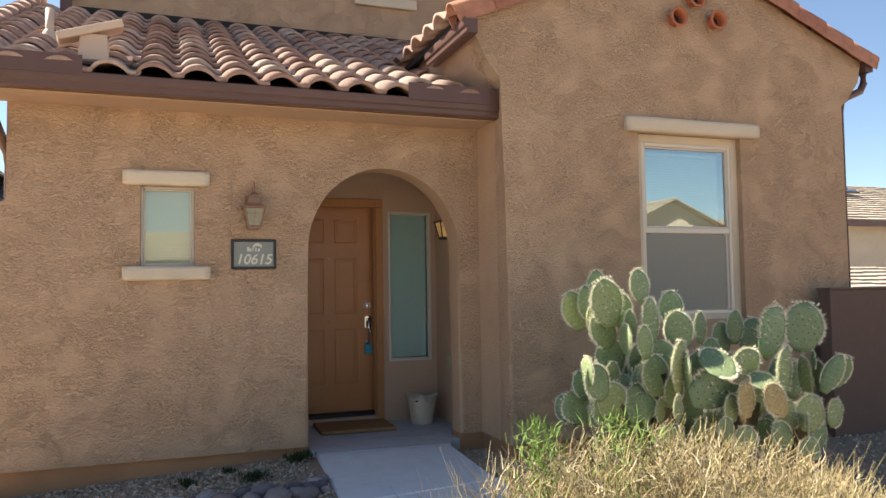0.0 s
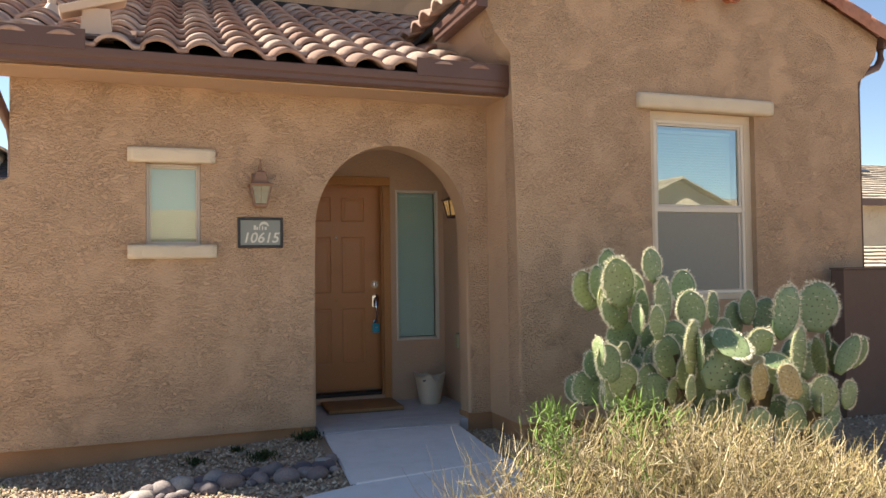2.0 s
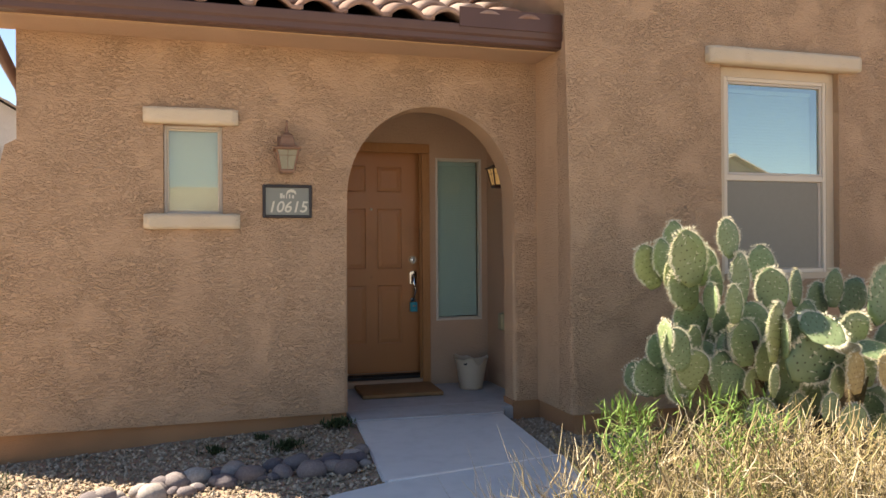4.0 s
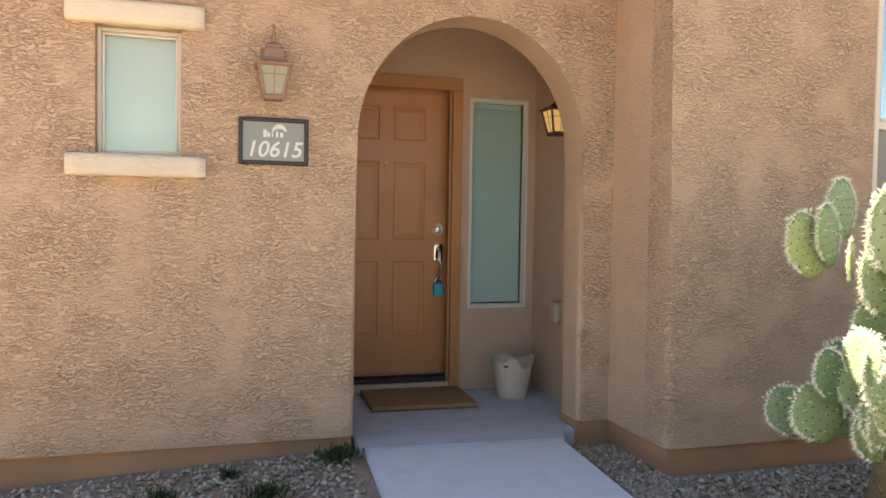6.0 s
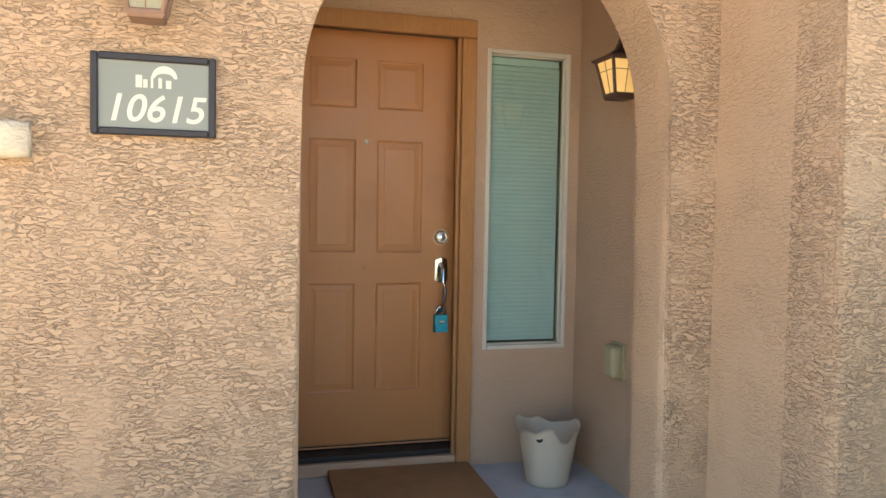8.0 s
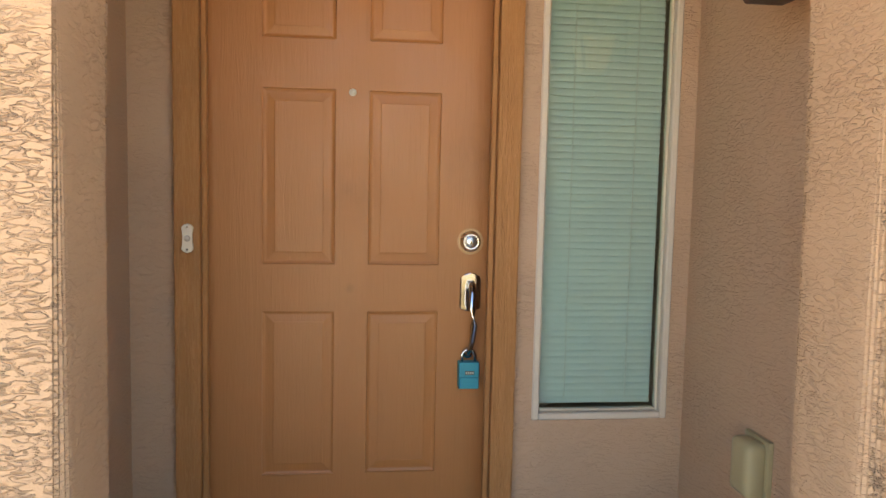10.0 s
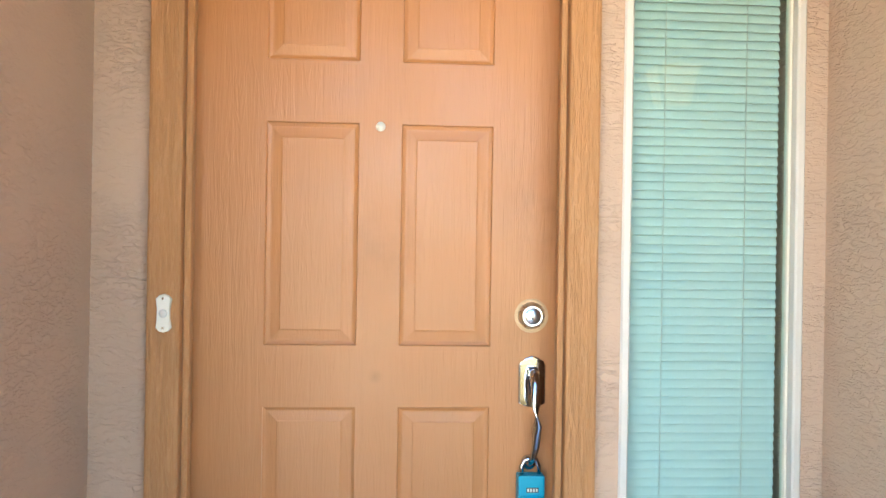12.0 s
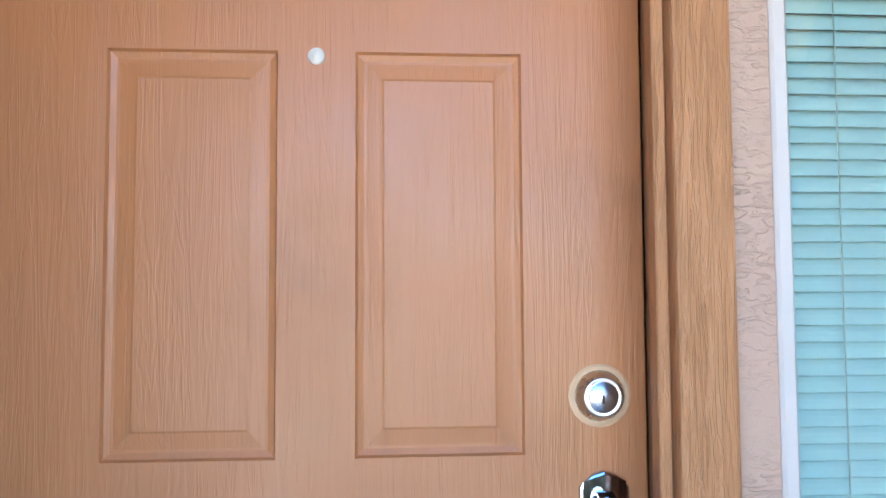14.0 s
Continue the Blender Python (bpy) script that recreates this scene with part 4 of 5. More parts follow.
# ---- lamps ----
def lantern(at, rz, metal_mat, glass_mat, label, squat=False):
    """A tapering four-sided wall lantern with a stepped hood before a wide backplate; its back faces +y."""
    lamp = thing("wall_lamp", at, label, "wall lamp", rz=rz)
    def loft(levels):
        bm = bmesh.new()
        rows = [[bm.verts.new(p) for p in ((-h, -h, z), (h, -h, z), (h, h, z), (-h, h, z))] for h, z in levels]
        for a, b in zip(rows, rows[1:]):
            for k in range(4):
                bm.faces.new((a[k], a[(k + 1) % 4], b[(k + 1) % 4], b[k]))
        bm.faces.new(rows[0][::-1])
        bm.faces.new(rows[-1])
        return bm
    part("glass", loft([(0.043, 0.014), (0.073, 0.152)]), glass_mat, lamp)
    part("base", loft([(0.030, -0.012), (0.045, -0.010), (0.050, 0.0), (0.050, 0.010), (0.046, 0.015)]), metal_mat, lamp)
    part("rim", loft([(0.077, 0.148), (0.088, 0.154), (0.091, 0.158), (0.091, 0.163), (0.072, 0.169)]), metal_mat, lamp)
    if squat:
        part("hood", loft([(0.074, 0.168), (0.060, 0.176), (0.036, 0.190), (0.018, 0.205), (0.012, 0.225)]), metal_mat, lamp)
        crown = 0.225
    else:
        part("hood", loft([(0.073, 0.168), (0.059, 0.178), (0.050, 0.195), (0.046, 0.214), (0.044, 0.232)]), metal_mat, lamp)
        part("crown", loft([(0.034, 0.232), (0.034, 0.244), (0.040, 0.246), (0.040, 0.254), (0.022, 0.268), (0.012, 0.276)]), metal_mat, lamp, "pierced crown over the hood")
        for k in range(4):
            for turned in (0, 90):
                for side in (-1, 1):
                    bm = box(-0.033 + k * 0.0185, -0.0225 + k * 0.0185, side * 0.0385 - 0.003, side * 0.0385 + 0.003, 0.232, 0.246)
                    part("crown_tooth", turn(bm, pose(0, 0, 0, 0, 0, turned)), metal_mat, lamp)
        crown = 0.276
    for sx in (-1, 1):
        for sy in (-1, 1):
            part("corner_bar", tube([(sx * 0.0455, sy * 0.0455, 0.008), (sx * 0.0752, sy * 0.0752, 0.156)], 0.0075, 6), metal_mat, lamp)
    for turned in (0, 90, 180, 270):
        part("glazing_bar", turn(tube([(0, -0.0445, 0.014), (0, -0.0745, 0.152)], 0.0016, 5), pose(0, 0, 0, 0, 0, turned)), metal_mat, lamp)
        part("glazing_bar", turn(tube([(-0.063, -0.0655, 0.108), (0.063, -0.0655, 0.108)], 0.0016, 5), pose(0, 0, 0, 0, 0, turned)), metal_mat, lamp)
    part("finial", lathe([(0.0, crown + 0.088), (0.006, crown + 0.084), (0.009, crown + 0.070), (0.005, crown + 0.055), (0.010, crown + 0.040), (0.007, crown + 0.025), (0.013, crown + 0.008), (0.012, crown - 0.004)], 14), metal_mat, lamp, smooth=True)
    part("bracket", tube([(0, 0.0, crown + 0.03), (0.0, 0.04, crown + 0.045), (0, 0.08, crown + 0.03), (0, 0.110, crown - 0.01)], 0.008, 8), metal_mat, lamp, smooth=True)
    part("backplate", prism([(-0.050, 0.06), (0.050, 0.06), (0.058, 0.12), (0.058, 0.262), (-0.058, 0.262), (-0.058, 0.12)], 0.106, 0.1195, round_edges=lambda a, b: a.y < 0.11, radius=0.004, seg=2), metal_mat, lamp)
    return lamp


lantern((1.047, WALL - 0.12, 1.79), 0, M_LAMP, M_LAMP_GLASS, "weathered copper wall lantern with frosted glass")
lantern((2.868, 6.69, 1.765), -90, M_LAMP_DARK, M_AMBER, "dark bronze porch lantern with lit amber glass", True)

# ---- house number ----
sign = thing("house_number_sign", (1.057, WALL, 1.588), "framed grey plaque with the house number 10615", "sign")
part("plate", box(-0.165, 0.165, -0.014, -0.001, -0.106, 0.106), M_SIGN_FACE, sign)
part("frame", bar_frame(-0.174, 0.174, -0.119, 0.119, 0.021, -0.024, -0.0005, 0.004), M_SIGN_FRAME, sign, "black raised frame")
part("plinth_line", box(-0.155, 0.155, -0.0150, -0.0141, -0.101, -0.099), M_SIGN_FACE, sign)
up = pose(0, -0.0148, -0.043, 90, 0, 0)
lettering("numerals", "10615", 0.112, up, M_SIGN_INK, sign, 0.0008, 0.22)
arc = [(0.028 + 0.036 * math.cos(math.pi * k / 14), 0.052 + 0.036 * math.sin(math.pi * k / 14)) for k in range(15)]
arc += [(0.028 + 0.026 * math.cos(math.pi * k / 14), 0.052 + 0.014 * math.sin(math.pi * k / 14)) for k in range(14, -1, -1)]
part("emblem_arc", prism(arc, -0.0160, -0.0142), M_SIGN_INK, sign, "pale half-round emblem")
for k, (w, h) in enumerate(((0.018, 0.036), (0.012, 0.024), (0.007, 0.034), (0.010, 0.030), (0.015, 0.024))):
    part("emblem_bar", box(-0.052 + k * 0.021, -0.052 + k * 0.021 + w, -0.0156, -0.0146, 0.022, 0.022 + h), M_SIGN_INK, sign)

# ---- porch floor things ----
mat = thing("doormat", (2.06, 7.045, 0.0), "worn brown coir doormat on the porch slab", "doormat", rz=-2)
part("coir_pad", box(-0.345, 0.345, -0.255, 0.255, 0.008, 0.036, 0.010), M_MAT, mat)
part("backing", box(-0.342, 0.342, -0.252, 0.252, 0.001, 0.0085, 0.002), M_MAT_EDGE, mat, "dark rubber backing")


def make_bucket():
    """A bucket with a torn, wavy rim."""
    b = thing("bucket", (2.722, 7.02, 0.0), "off-white plastic bucket with a broken rim", "bucket")
    bm = bmesh.new()
    sides, rows = 48, 12
    def rim(k):
        a = 2 * math.pi * k / sides
        h = 0.285 + 0.012 * math.sin(a * 3 + 0.5)
        for at, wide, deep in ((-1.42, 0.30, 0.070), (-2.35, 0.16, 0.016), (0.75, 0.55, 0.035), (1.9, 0.3, 0.012)):
            d = (a - at + math.pi) % (2 * math.pi) - math.pi
            h -= deep * math.exp(-((d / wide) ** 4))
        return h
    grid = []
    for r in range(rows + 1):
        ring = []
        for k in range(sides):
            a, z = 2 * math.pi * k / sides, rim(k) * r / rows
            rad = 0.098 + 0.048 * z / 0.285 + (0.006 if r >= rows - 1 else 0)
            ring.append(bm.verts.new((rad * math.cos(a), rad * math.sin(a), z)))
        grid.append(ring)
    for a, c in zip(grid, grid[1:]):
        for k in range(sides):
            bm.faces.new((a[k], a[(k + 1) % sides], c[(k + 1) % sides], c[k]))
    bm.faces.new(grid[0][::-1])
    bmesh.ops.solidify(bm, geom=bm.faces[:], thickness=0.004)
    part("shell", bm, M_BUCKET, b, smooth=True)
    # The shell is uncut; a black disc paints the hole's shaded inside.
    hole = turn(lathe([(0.0, 0.001), (0.016, 0.001), (0.017, 0.0)], 14), pose(-0.089, -0.1075, 0.240, 82, 0, -39))
    part("handle_hole", hole, M_SEAL, b, "dark disc painted as the torn handle hole")


make_bucket()
outlet = thing("outlet_cover", (2.988, 6.845, 0.60), "tan weatherproof outlet cover on the porch wall", "outlet")
part("cover", box(-0.062, 0.0, -0.05, 0.05, -0.075, 0.075, 0.028, 4), M_OUTLET, outlet, smooth=True)
part("base_plate", box(-0.012, 0.004, -0.06, 0.06, -0.082, 0.082, 0.004), M_OUTLET, outlet)


# ---- cactus ----
rnd = random.Random(5)


def pad_mesh(name, material, fuzz=True):
    """One flat oval pad, foot at the origin, 1 high, facing -y."""
    bm = bmesh.new()
    rows, sides = 9, 12
    rings = []
    for j in range(rows + 1):
        u = j / rows
        w = 0.30 * (math.sin(math.pi * min(1.0, 0.10 + 0.90 * u) ** 1.25) ** 0.62) + 0.012
        if j == rows:
            w = 0.05
        d = 0.055 * (0.55 + 0.45 * math.sin(math.pi * u)) * (0.5 if j == rows else 1)
        rings.append([bm.verts.new((w * math.cos(2 * math.pi * k / sides), d * math.copysign(abs(math.sin(2 * math.pi * k / sides)) ** 0.8, math.sin(2 * math.pi * k / sides)) + 0.015 * math.sin(u * 3), u)) for k in range(sides)])
    for a, b in zip(rings, rings[1:]):
        for k in range(sides):
            bm.faces.new((a[k], a[(k + 1) % sides], b[(k + 1) % sides], b[k]))
    bm.faces.new(rings[0][::-1])
    bm.faces.new(rings[-1])
    me = bpy.data.meshes.new(name)
    bm.to_mesh(me)
    bm.free()
    me.polygons.foreach_set("use_smooth", [True] * len(me.polygons))
    me.materials.append(material)
    return me


def pad_dots(seed):
    """Areoles in slanted rows on both faces of a pad."""
    r = random.Random(seed)
    bm = bmesh.new()
    for side in (-1, 1):
        for j in range(1, 8):
            for i in range(-3, 4):
                x, z = (i + 0.5 * (j % 2)) * 0.094 + r.uniform(-0.014, 0.014), j * 0.128 + r.uniform(-0.016, 0.016)
                w = 0.30 * (math.sin(math.pi * min(1.0, 0.10 + 0.90 * z) ** 1.25) ** 0.62)
                if abs(x) > w * 0.9:
                    continue
                d = 0.055 * (0.55 + 0.45 * math.sin(math.pi * z)) * (1 - (x / (w + 0.01)) ** 2) ** 0.4
                c = Vector((x, side * d + 0.015 * math.sin(z * 3), z))
                s = 0.0125 * r.uniform(0.7, 1.2)
                q = [bm.verts.new(c + Vector((a * s, side * 0.004, b * s * 1.3))) for a, b in ((-1, 0), (0, -1), (1, 0), (0, 1))]
                top = bm.verts.new(c + Vector((0, side * 0.012, 0)))
                for k in range(4):
                    bm.faces.new((q[k], q[(k + 1) % 4], top))
    me = bpy.data.meshes.new("areoles")
    bm.to_mesh(me)
    bm.free()
    me.materials.append(M_SPOT)
    return me


def pad_rim(u):
    """Half width of a pad at the height u."""
    return 0.30 * (math.sin(math.pi * min(1.0, 0.10 + 0.90 * u) ** 1.25) ** 0.62)


def pad_spines(seed):
    """Pale spines in tufts along the rim and a few on the faces."""
    r = random.Random(seed)
    bm = bmesh.new()
    tufts = []
    for k in range(25):
        u = 0.18 + 0.80 * k / 24
        for side in (-1, 1):
            w = pad_rim(u)
            up = 1.6 * max(0.0, u - 0.72) / 0.28
            tufts.append((Vector((side * w * 0.97, r.uniform(-0.02, 0.02), u)), Vector((side, 0, up - 0.15)), 9))
    for k in range(7):
        x = -0.18 + 0.06 * k
        tufts.append((Vector((x, 0, 1.0 - 1.1 * x * x)), Vector((x * 2, 0, 1)), 9))
    for k in range(26):
        u = r.uniform(0.2, 0.92)
        x, side = r.uniform(-0.8, 0.8) * pad_rim(u), r.choice((-1, 1))
        tufts.append((Vector((x, side * 0.05, u)), Vector((0, side, 0.2)), 2))
    for c, out, count in tufts:
        for _ in range(count):
            way = (out.normalized() + Vector((r.uniform(-0.7, 0.7), r.uniform(-0.9, 0.9), r.uniform(-0.7, 0.7)))).normalized() * r.uniform(0.035, 0.085)
            base = c + Vector((r.uniform(-0.01, 0.01), r.uniform(-0.02, 0.02), r.uniform(-0.012, 0.012)))
            n = way.cross(Vector((0.3, 1, 0.2))).normalized() * 0.0046
            a, b, e = bm.verts.new(base - n), bm.verts.new(base + n), bm.verts.new(base + way)
            d = bm.verts.new(base + way.cross(n).normalized() * 0.0046)
            for f in ((a, b, e), (b, d, e), (d, a, e)):
                bm.faces.new(f)
    me = bpy.data.meshes.new("spines")
    bm.to_mesh(me)
    bm.free()
    me.materials.append(M_SPINE)
    return me


PADS = [pad_mesh("pad", M_PAD), pad_mesh("pad", M_PAD_DRY)]
DOTS = [pad_dots(s) for s in (1, 2)]
SPINES = [pad_spines(s) for s in (3, 4, 5)]
cactus = thing("prickly_pear_cactus", (4.05, 4.55, -0.06), "large prickly pear cactus with many spotted green pads", "cactus")


def pad(x, y, z, long, wide, lean=0.0, face=0.0, tip=0.0, dry=False):
    """A pad by its foot in the world, its height and width, its sideways lean, the way it faces and its lean back."""
    ob = new("pad", PADS[1 if dry else 0])
    ob.parent = cactus
    ob.matrix_basis = Matrix.Translation((-4.05, -4.55, 0.06)) @ pose(x, y, z, -tip, 0, face) @ pose(0, 0, 0, 0, lean, 0) @ Matrix.Diagonal((wide / 0.54, long * 1.05, long, 1))
    for meshes, name in ((DOTS, "areole_speckle"), (SPINES, "spine_fuzz")):
        sub = new(name, rnd.choice(meshes))
        sub.parent = ob
        sub["kind"] = "stuff"
    return ob


# pads that can be told apart
pad(3.42, 4.36, 1.18, 0.23, 0.17, -19, 15)
pad(3.23, 4.45, 1.02, 0.33, 0.25, -16, 10)
pad(3.37, 4.55, 1.01, 0.25, 0.18, -11, -10)
pad(3.26, 4.50, 0.89, 0.28, 0.21, -37, 12)
pad(3.23, 4.86, 0.98, 0.29, 0.18, -19, 0)
pad(3.40, 4.90, 1.15, 0.26, 0.17, -3, 10)
pad(3.30, 4.85, 1.03, 0.27, 0.17, -13, 20)
pad(3.18, 4.62, 1.00, 0.16, 0.15, -32, 40)
pad(3.47, 4.35, 0.90, 0.31, 0.17, -4, 20)
pad(3.35, 4.25, 0.81, 0.22, 0.12, -4, 10)
pad(3.25, 4.33, 0.84, 0.20, 0.21, -1, 74)
pad(3.90, 4.70, 0.99, 0.26, 0.19, -3, 0)
pad(3.76, 4.40, 0.85, 0.27, 0.19, -13, -10)
pad(3.98, 4.50, 0.87, 0.23, 0.23, 11, 34)
pad(4.50, 4.75, 0.83, 0.26, 0.14, 5, 0)
pad(4.61, 4.75, 0.77, 0.27, 0.19, 20, -10)
pad(4.46, 4.80, 0.77, 0.24, 0.20, -17, 10)
pad(3.38, 4.45, 0.90, 0.23, 0.17, -9, 30)
pad(3.08, 4.33, 0.56, 0.26, 0.19, -29, 14)
pad(2.96, 4.34, 0.64, 0.20, 0.19, -3, 80)
pad(3.11, 4.60, 0.52, 0.21, 0.14, -16, 0)
pad(3.18, 4.40, 0.60, 0.19, 0.18, 8, 30)
pad(3.55, 4.35, 0.71, 0.21, 0.18, -4, -15)
pad(3.46, 4.30, 0.56, 0.27, 0.21, -3, 10)
pad(3.47, 4.10, 0.61, 0.33, 0.14, 11, 20)
pad(3.54, 4.08, 0.63, 0.23, 0.17, 13, 66)
pad(3.71, 4.20, 0.63, 0.23, 0.16, 8, -20)
pad(3.53, 4.05, 0.57, 0.41, 0.26, 71, 0)
pad(3.79, 4.05, 0.75, 0.11, 0.08, 14, 20)
pad(3.89, 4.10, 0.68, 0.31, 0.19, 64, 8)
pad(4.26, 4.20, 0.80, 0.40, 0.28, 39, 16)
pad(4.86, 4.45, 0.78, 0.37, 0.32, 7, -8)
pad(4.22, 4.00, 0.54, 0.35, 0.18, 17, 22)
pad(4.60, 4.10, 0.70, 0.13, 0.14, -20, 55)
pad(4.57, 4.10, 0.51, 0.30, 0.20, 31, 66)
pad(4.63, 4.05, 0.56, 0.21, 0.19, 31, 70)
pad(4.42, 4.00, 0.30, 0.25, 0.25, 17, 5)
pad(4.61, 4.00, 0.34, 0.21, 0.17, 55, 15)
pad(3.89, 3.95, 0.44, 0.23, 0.16, -5, 15, 0, True)
pad(4.18, 3.93, 0.45, 0.27, 0.17, -46, 10, 0, True)
pad(3.82, 4.00, 0.41, 0.18, 0.16, -12, 20)
pad(3.39, 4.00, 0.44, 0.17, 0.12, 10, 30)
pad(4.23, 4.00, 0.32, 0.20, 0.20, 17, 0)
pad(3.69, 3.95, 0.30, 0.16, 0.13, 18, 10)
pad(3.86, 3.95, 0.21, 0.18, 0.15, 3, -10)
pad(4.24, 3.95, 0.24, 0.23, 0.14, -51, 10)
pad(4.35, 3.92, 0.29, 0.15, 0.17, -20, 45)
pad(4.36, 3.95, 0.12, 0.16, 0.16, 17, 0)
pad(3.29, 4.40, 0.38, 0.23, 0.18, -9, 10)
pad(3.38, 4.35, 0.39, 0.19, 0.17, 2, -20)
pad(3.50, 4.30, 0.36, 0.19, 0.17, 9, 20)
pad(3.57, 4.30, 0.47, 0.24, 0.16, 14, 10)
pad(4.59, 4.30, 0.48, 0.27, 0.19, 25, 10)
pad(4.32, 4.50, 0.56, 0.27, 0.20, 25, 0)
pad(4.13, 4.60, 0.64, 0.26, 0.20, 8, 10)
pad(3.34, 4.60, 0.69, 0.24, 0.20, -14, -10)
pad(3.51, 4.55, 0.65, 0.24, 0.20, -4, 15)
pad(3.82, 4.55, 0.59, 0.24, 0.21, 2, -15)
pad(3.93, 4.40, 0.34, 0.25, 0.20, 2, 0)
pad(4.38, 4.35, 0.38, 0.28, 0.23, 3, 20)
pad(4.71, 4.50, 0.50, 0.25, 0.21, -3, 0)
pad(3.52, 4.25, 0.16, 0.22, 0.17, 2, -10)
pad(3.73, 4.20, 0.17, 0.24, 0.17, -3, 10)
pad(4.29, 4.15, 0.05, 0.21, 0.18, -4, 0)
pad(4.67, 4.15, 0.15, 0.20, 0.19, 18, 20)
# pads that lie back or turn their faces up
pad(3.62, 4.02, 0.76, 0.20, 0.26, 62, -30, 50)
pad(4.10, 3.95, 0.62, 0.17, 0.16, -30, -20, 58)
pad(4.52, 3.95, 0.56, 0.28, 0.11, 24, -62, 10)
pad(4.60, 3.92, 0.60, 0.22, 0.10, 20, -60, 10)
pad(3.86, 3.93, 0.66, 0.10, 0.13, -20, -20, 60, True)
# low and inner pads fill the body
for k in range(44):
    u = rnd.uniform(-1, 1)
    pad(3.95 + 0.85 * u, rnd.uniform(4.36, 4.8), rnd.uniform(0.30 if u < -0.3 else -0.02, 0.60 - 0.2 * u * u), rnd.uniform(0.22, 0.32), rnd.uniform(0.17, 0.23), rnd.uniform(-25, 25) + 14 * u, rnd.uniform(-40, 40), rnd.uniform(-10, 15))
for pts, r in (([(3.25, 4.45, -0.1), (3.24, 4.42, 0.25), (3.22, 4.42, 0.6)], [0.16, 0.10, 0.05]), ([(3.5, 4.4, -0.1), (3.55, 4.35, 0.3), (3.5, 4.35, 0.7)], [0.15, 0.10, 0.06]),
               ([(3.95, 4.3, -0.1), (4.05, 4.25, 0.2), (4.15, 4.2, 0.5)], [0.15, 0.11, 0.06]), ([(4.55, 4.25, -0.1), (4.6, 4.25, 0.2), (4.6, 4.3, 0.42)], [0.13, 0.1, 0.05])):
    part("trunk", tube([(x - 4.05, y - 4.55, z + 0.06) for x, y, z in pts], r, 9), M_TRUNK, cactus, "grey-brown woody stem", True)


PADS.append(pad_mesh("pad", M_TRUNK))
for x, y, z, long, lean in ((3.02, 4.28, -0.08, 0.26, -22), (3.12, 4.20, -0.08, 0.32, -6), (3.22, 4.16, -0.08, 0.28, 10), (3.32, 4.18, -0.08, 0.34, 18), (2.98, 4.36, 0.04, 0.22, -30), (3.16, 4.24, 0.10, 0.24, 4), (3.40, 4.22, -0.06, 0.30, -12)):
    dead = new("dead_pad", PADS[2])
    dead.parent = cactus
    dead["label"] = "withered brown pad"
    dead.matrix_basis = pose(x - 4.05, y - 4.55, z + 0.06, 0, lean, 20) @ Matrix.Diagonal((long * 1.35, long * 2.2, long * 1.05, 1))


# ---- dry bush ----
def stems(count, spot, height, seed, lean=0.5, radius=0.0026, twigs=0.0):
    """Thin curved stalks that rise from spots of the ground; returns a mesh of them all."""
    r = random.Random(seed)
    verts, faces = [], []
    for _ in range(count):
        x, y, h, out = spot(r)
        z = ground_z(x, y) - 0.01
        h *= height * r.choice((r.uniform(0.35, 0.8), r.uniform(0.7, 1.08)))
        a = r.uniform(0, 6.283)
        ln = lean * r.uniform(0.1, 1.0)
        dx, dy = math.cos(a) * ln * 0.5 + out[0] * lean, math.sin(a) * ln * 0.5 + out[1] * lean
        kx, ky = r.uniform(-0.03, 0.03), r.uniform(-0.03, 0.03)
        path = []
        for j in range(5):
            u = j / 4
            path.append((x + dx * h * u ** 1.15 + kx * math.sin(u * 5), y + dy * h * u ** 1.15 + ky * math.sin(u * 5), z + h * (u - 0.12 * ln * u * u)))
        runs = [(path, radius * r.uniform(0.7, 1.4))]
        if r.random() < twigs:
            for _ in range(r.randint(2, 5)):
                j = r.randint(1, 3)
                bx, by, bz = path[j]
                b, s = r.uniform(0, 6.283), r.uniform(0.06, 0.26)
                runs.append(([(bx, by, bz), (bx + math.cos(b) * s * 0.5, by + math.sin(b) * s * 0.5, bz + s * 0.5), (bx + math.cos(b) * s * 0.8, by + math.sin(b) * s * 0.8, bz + s)], radius * 0.6))
        for pts, rad in runs:
            base = len(verts)
            m = len(pts)
            for j, (px, py, pz) in enumerate(pts):
                w = rad * (1.0 - 0.7 * j / (m - 1))
                verts += [(px + w, py, pz), (px - w * 0.5, py + w * 0.87, pz), (px - w * 0.5, py - w * 0.87, pz)]
            for j in range(m - 1):
                for k in range(3):
                    p, q = base + j * 3 + k, base + j * 3 + (k + 1) % 3
                    faces.append((p, q, q + 3, p + 3))
    me = bpy.data.meshes.new("stems")
    me.from_pydata(verts, [], faces)
    return me


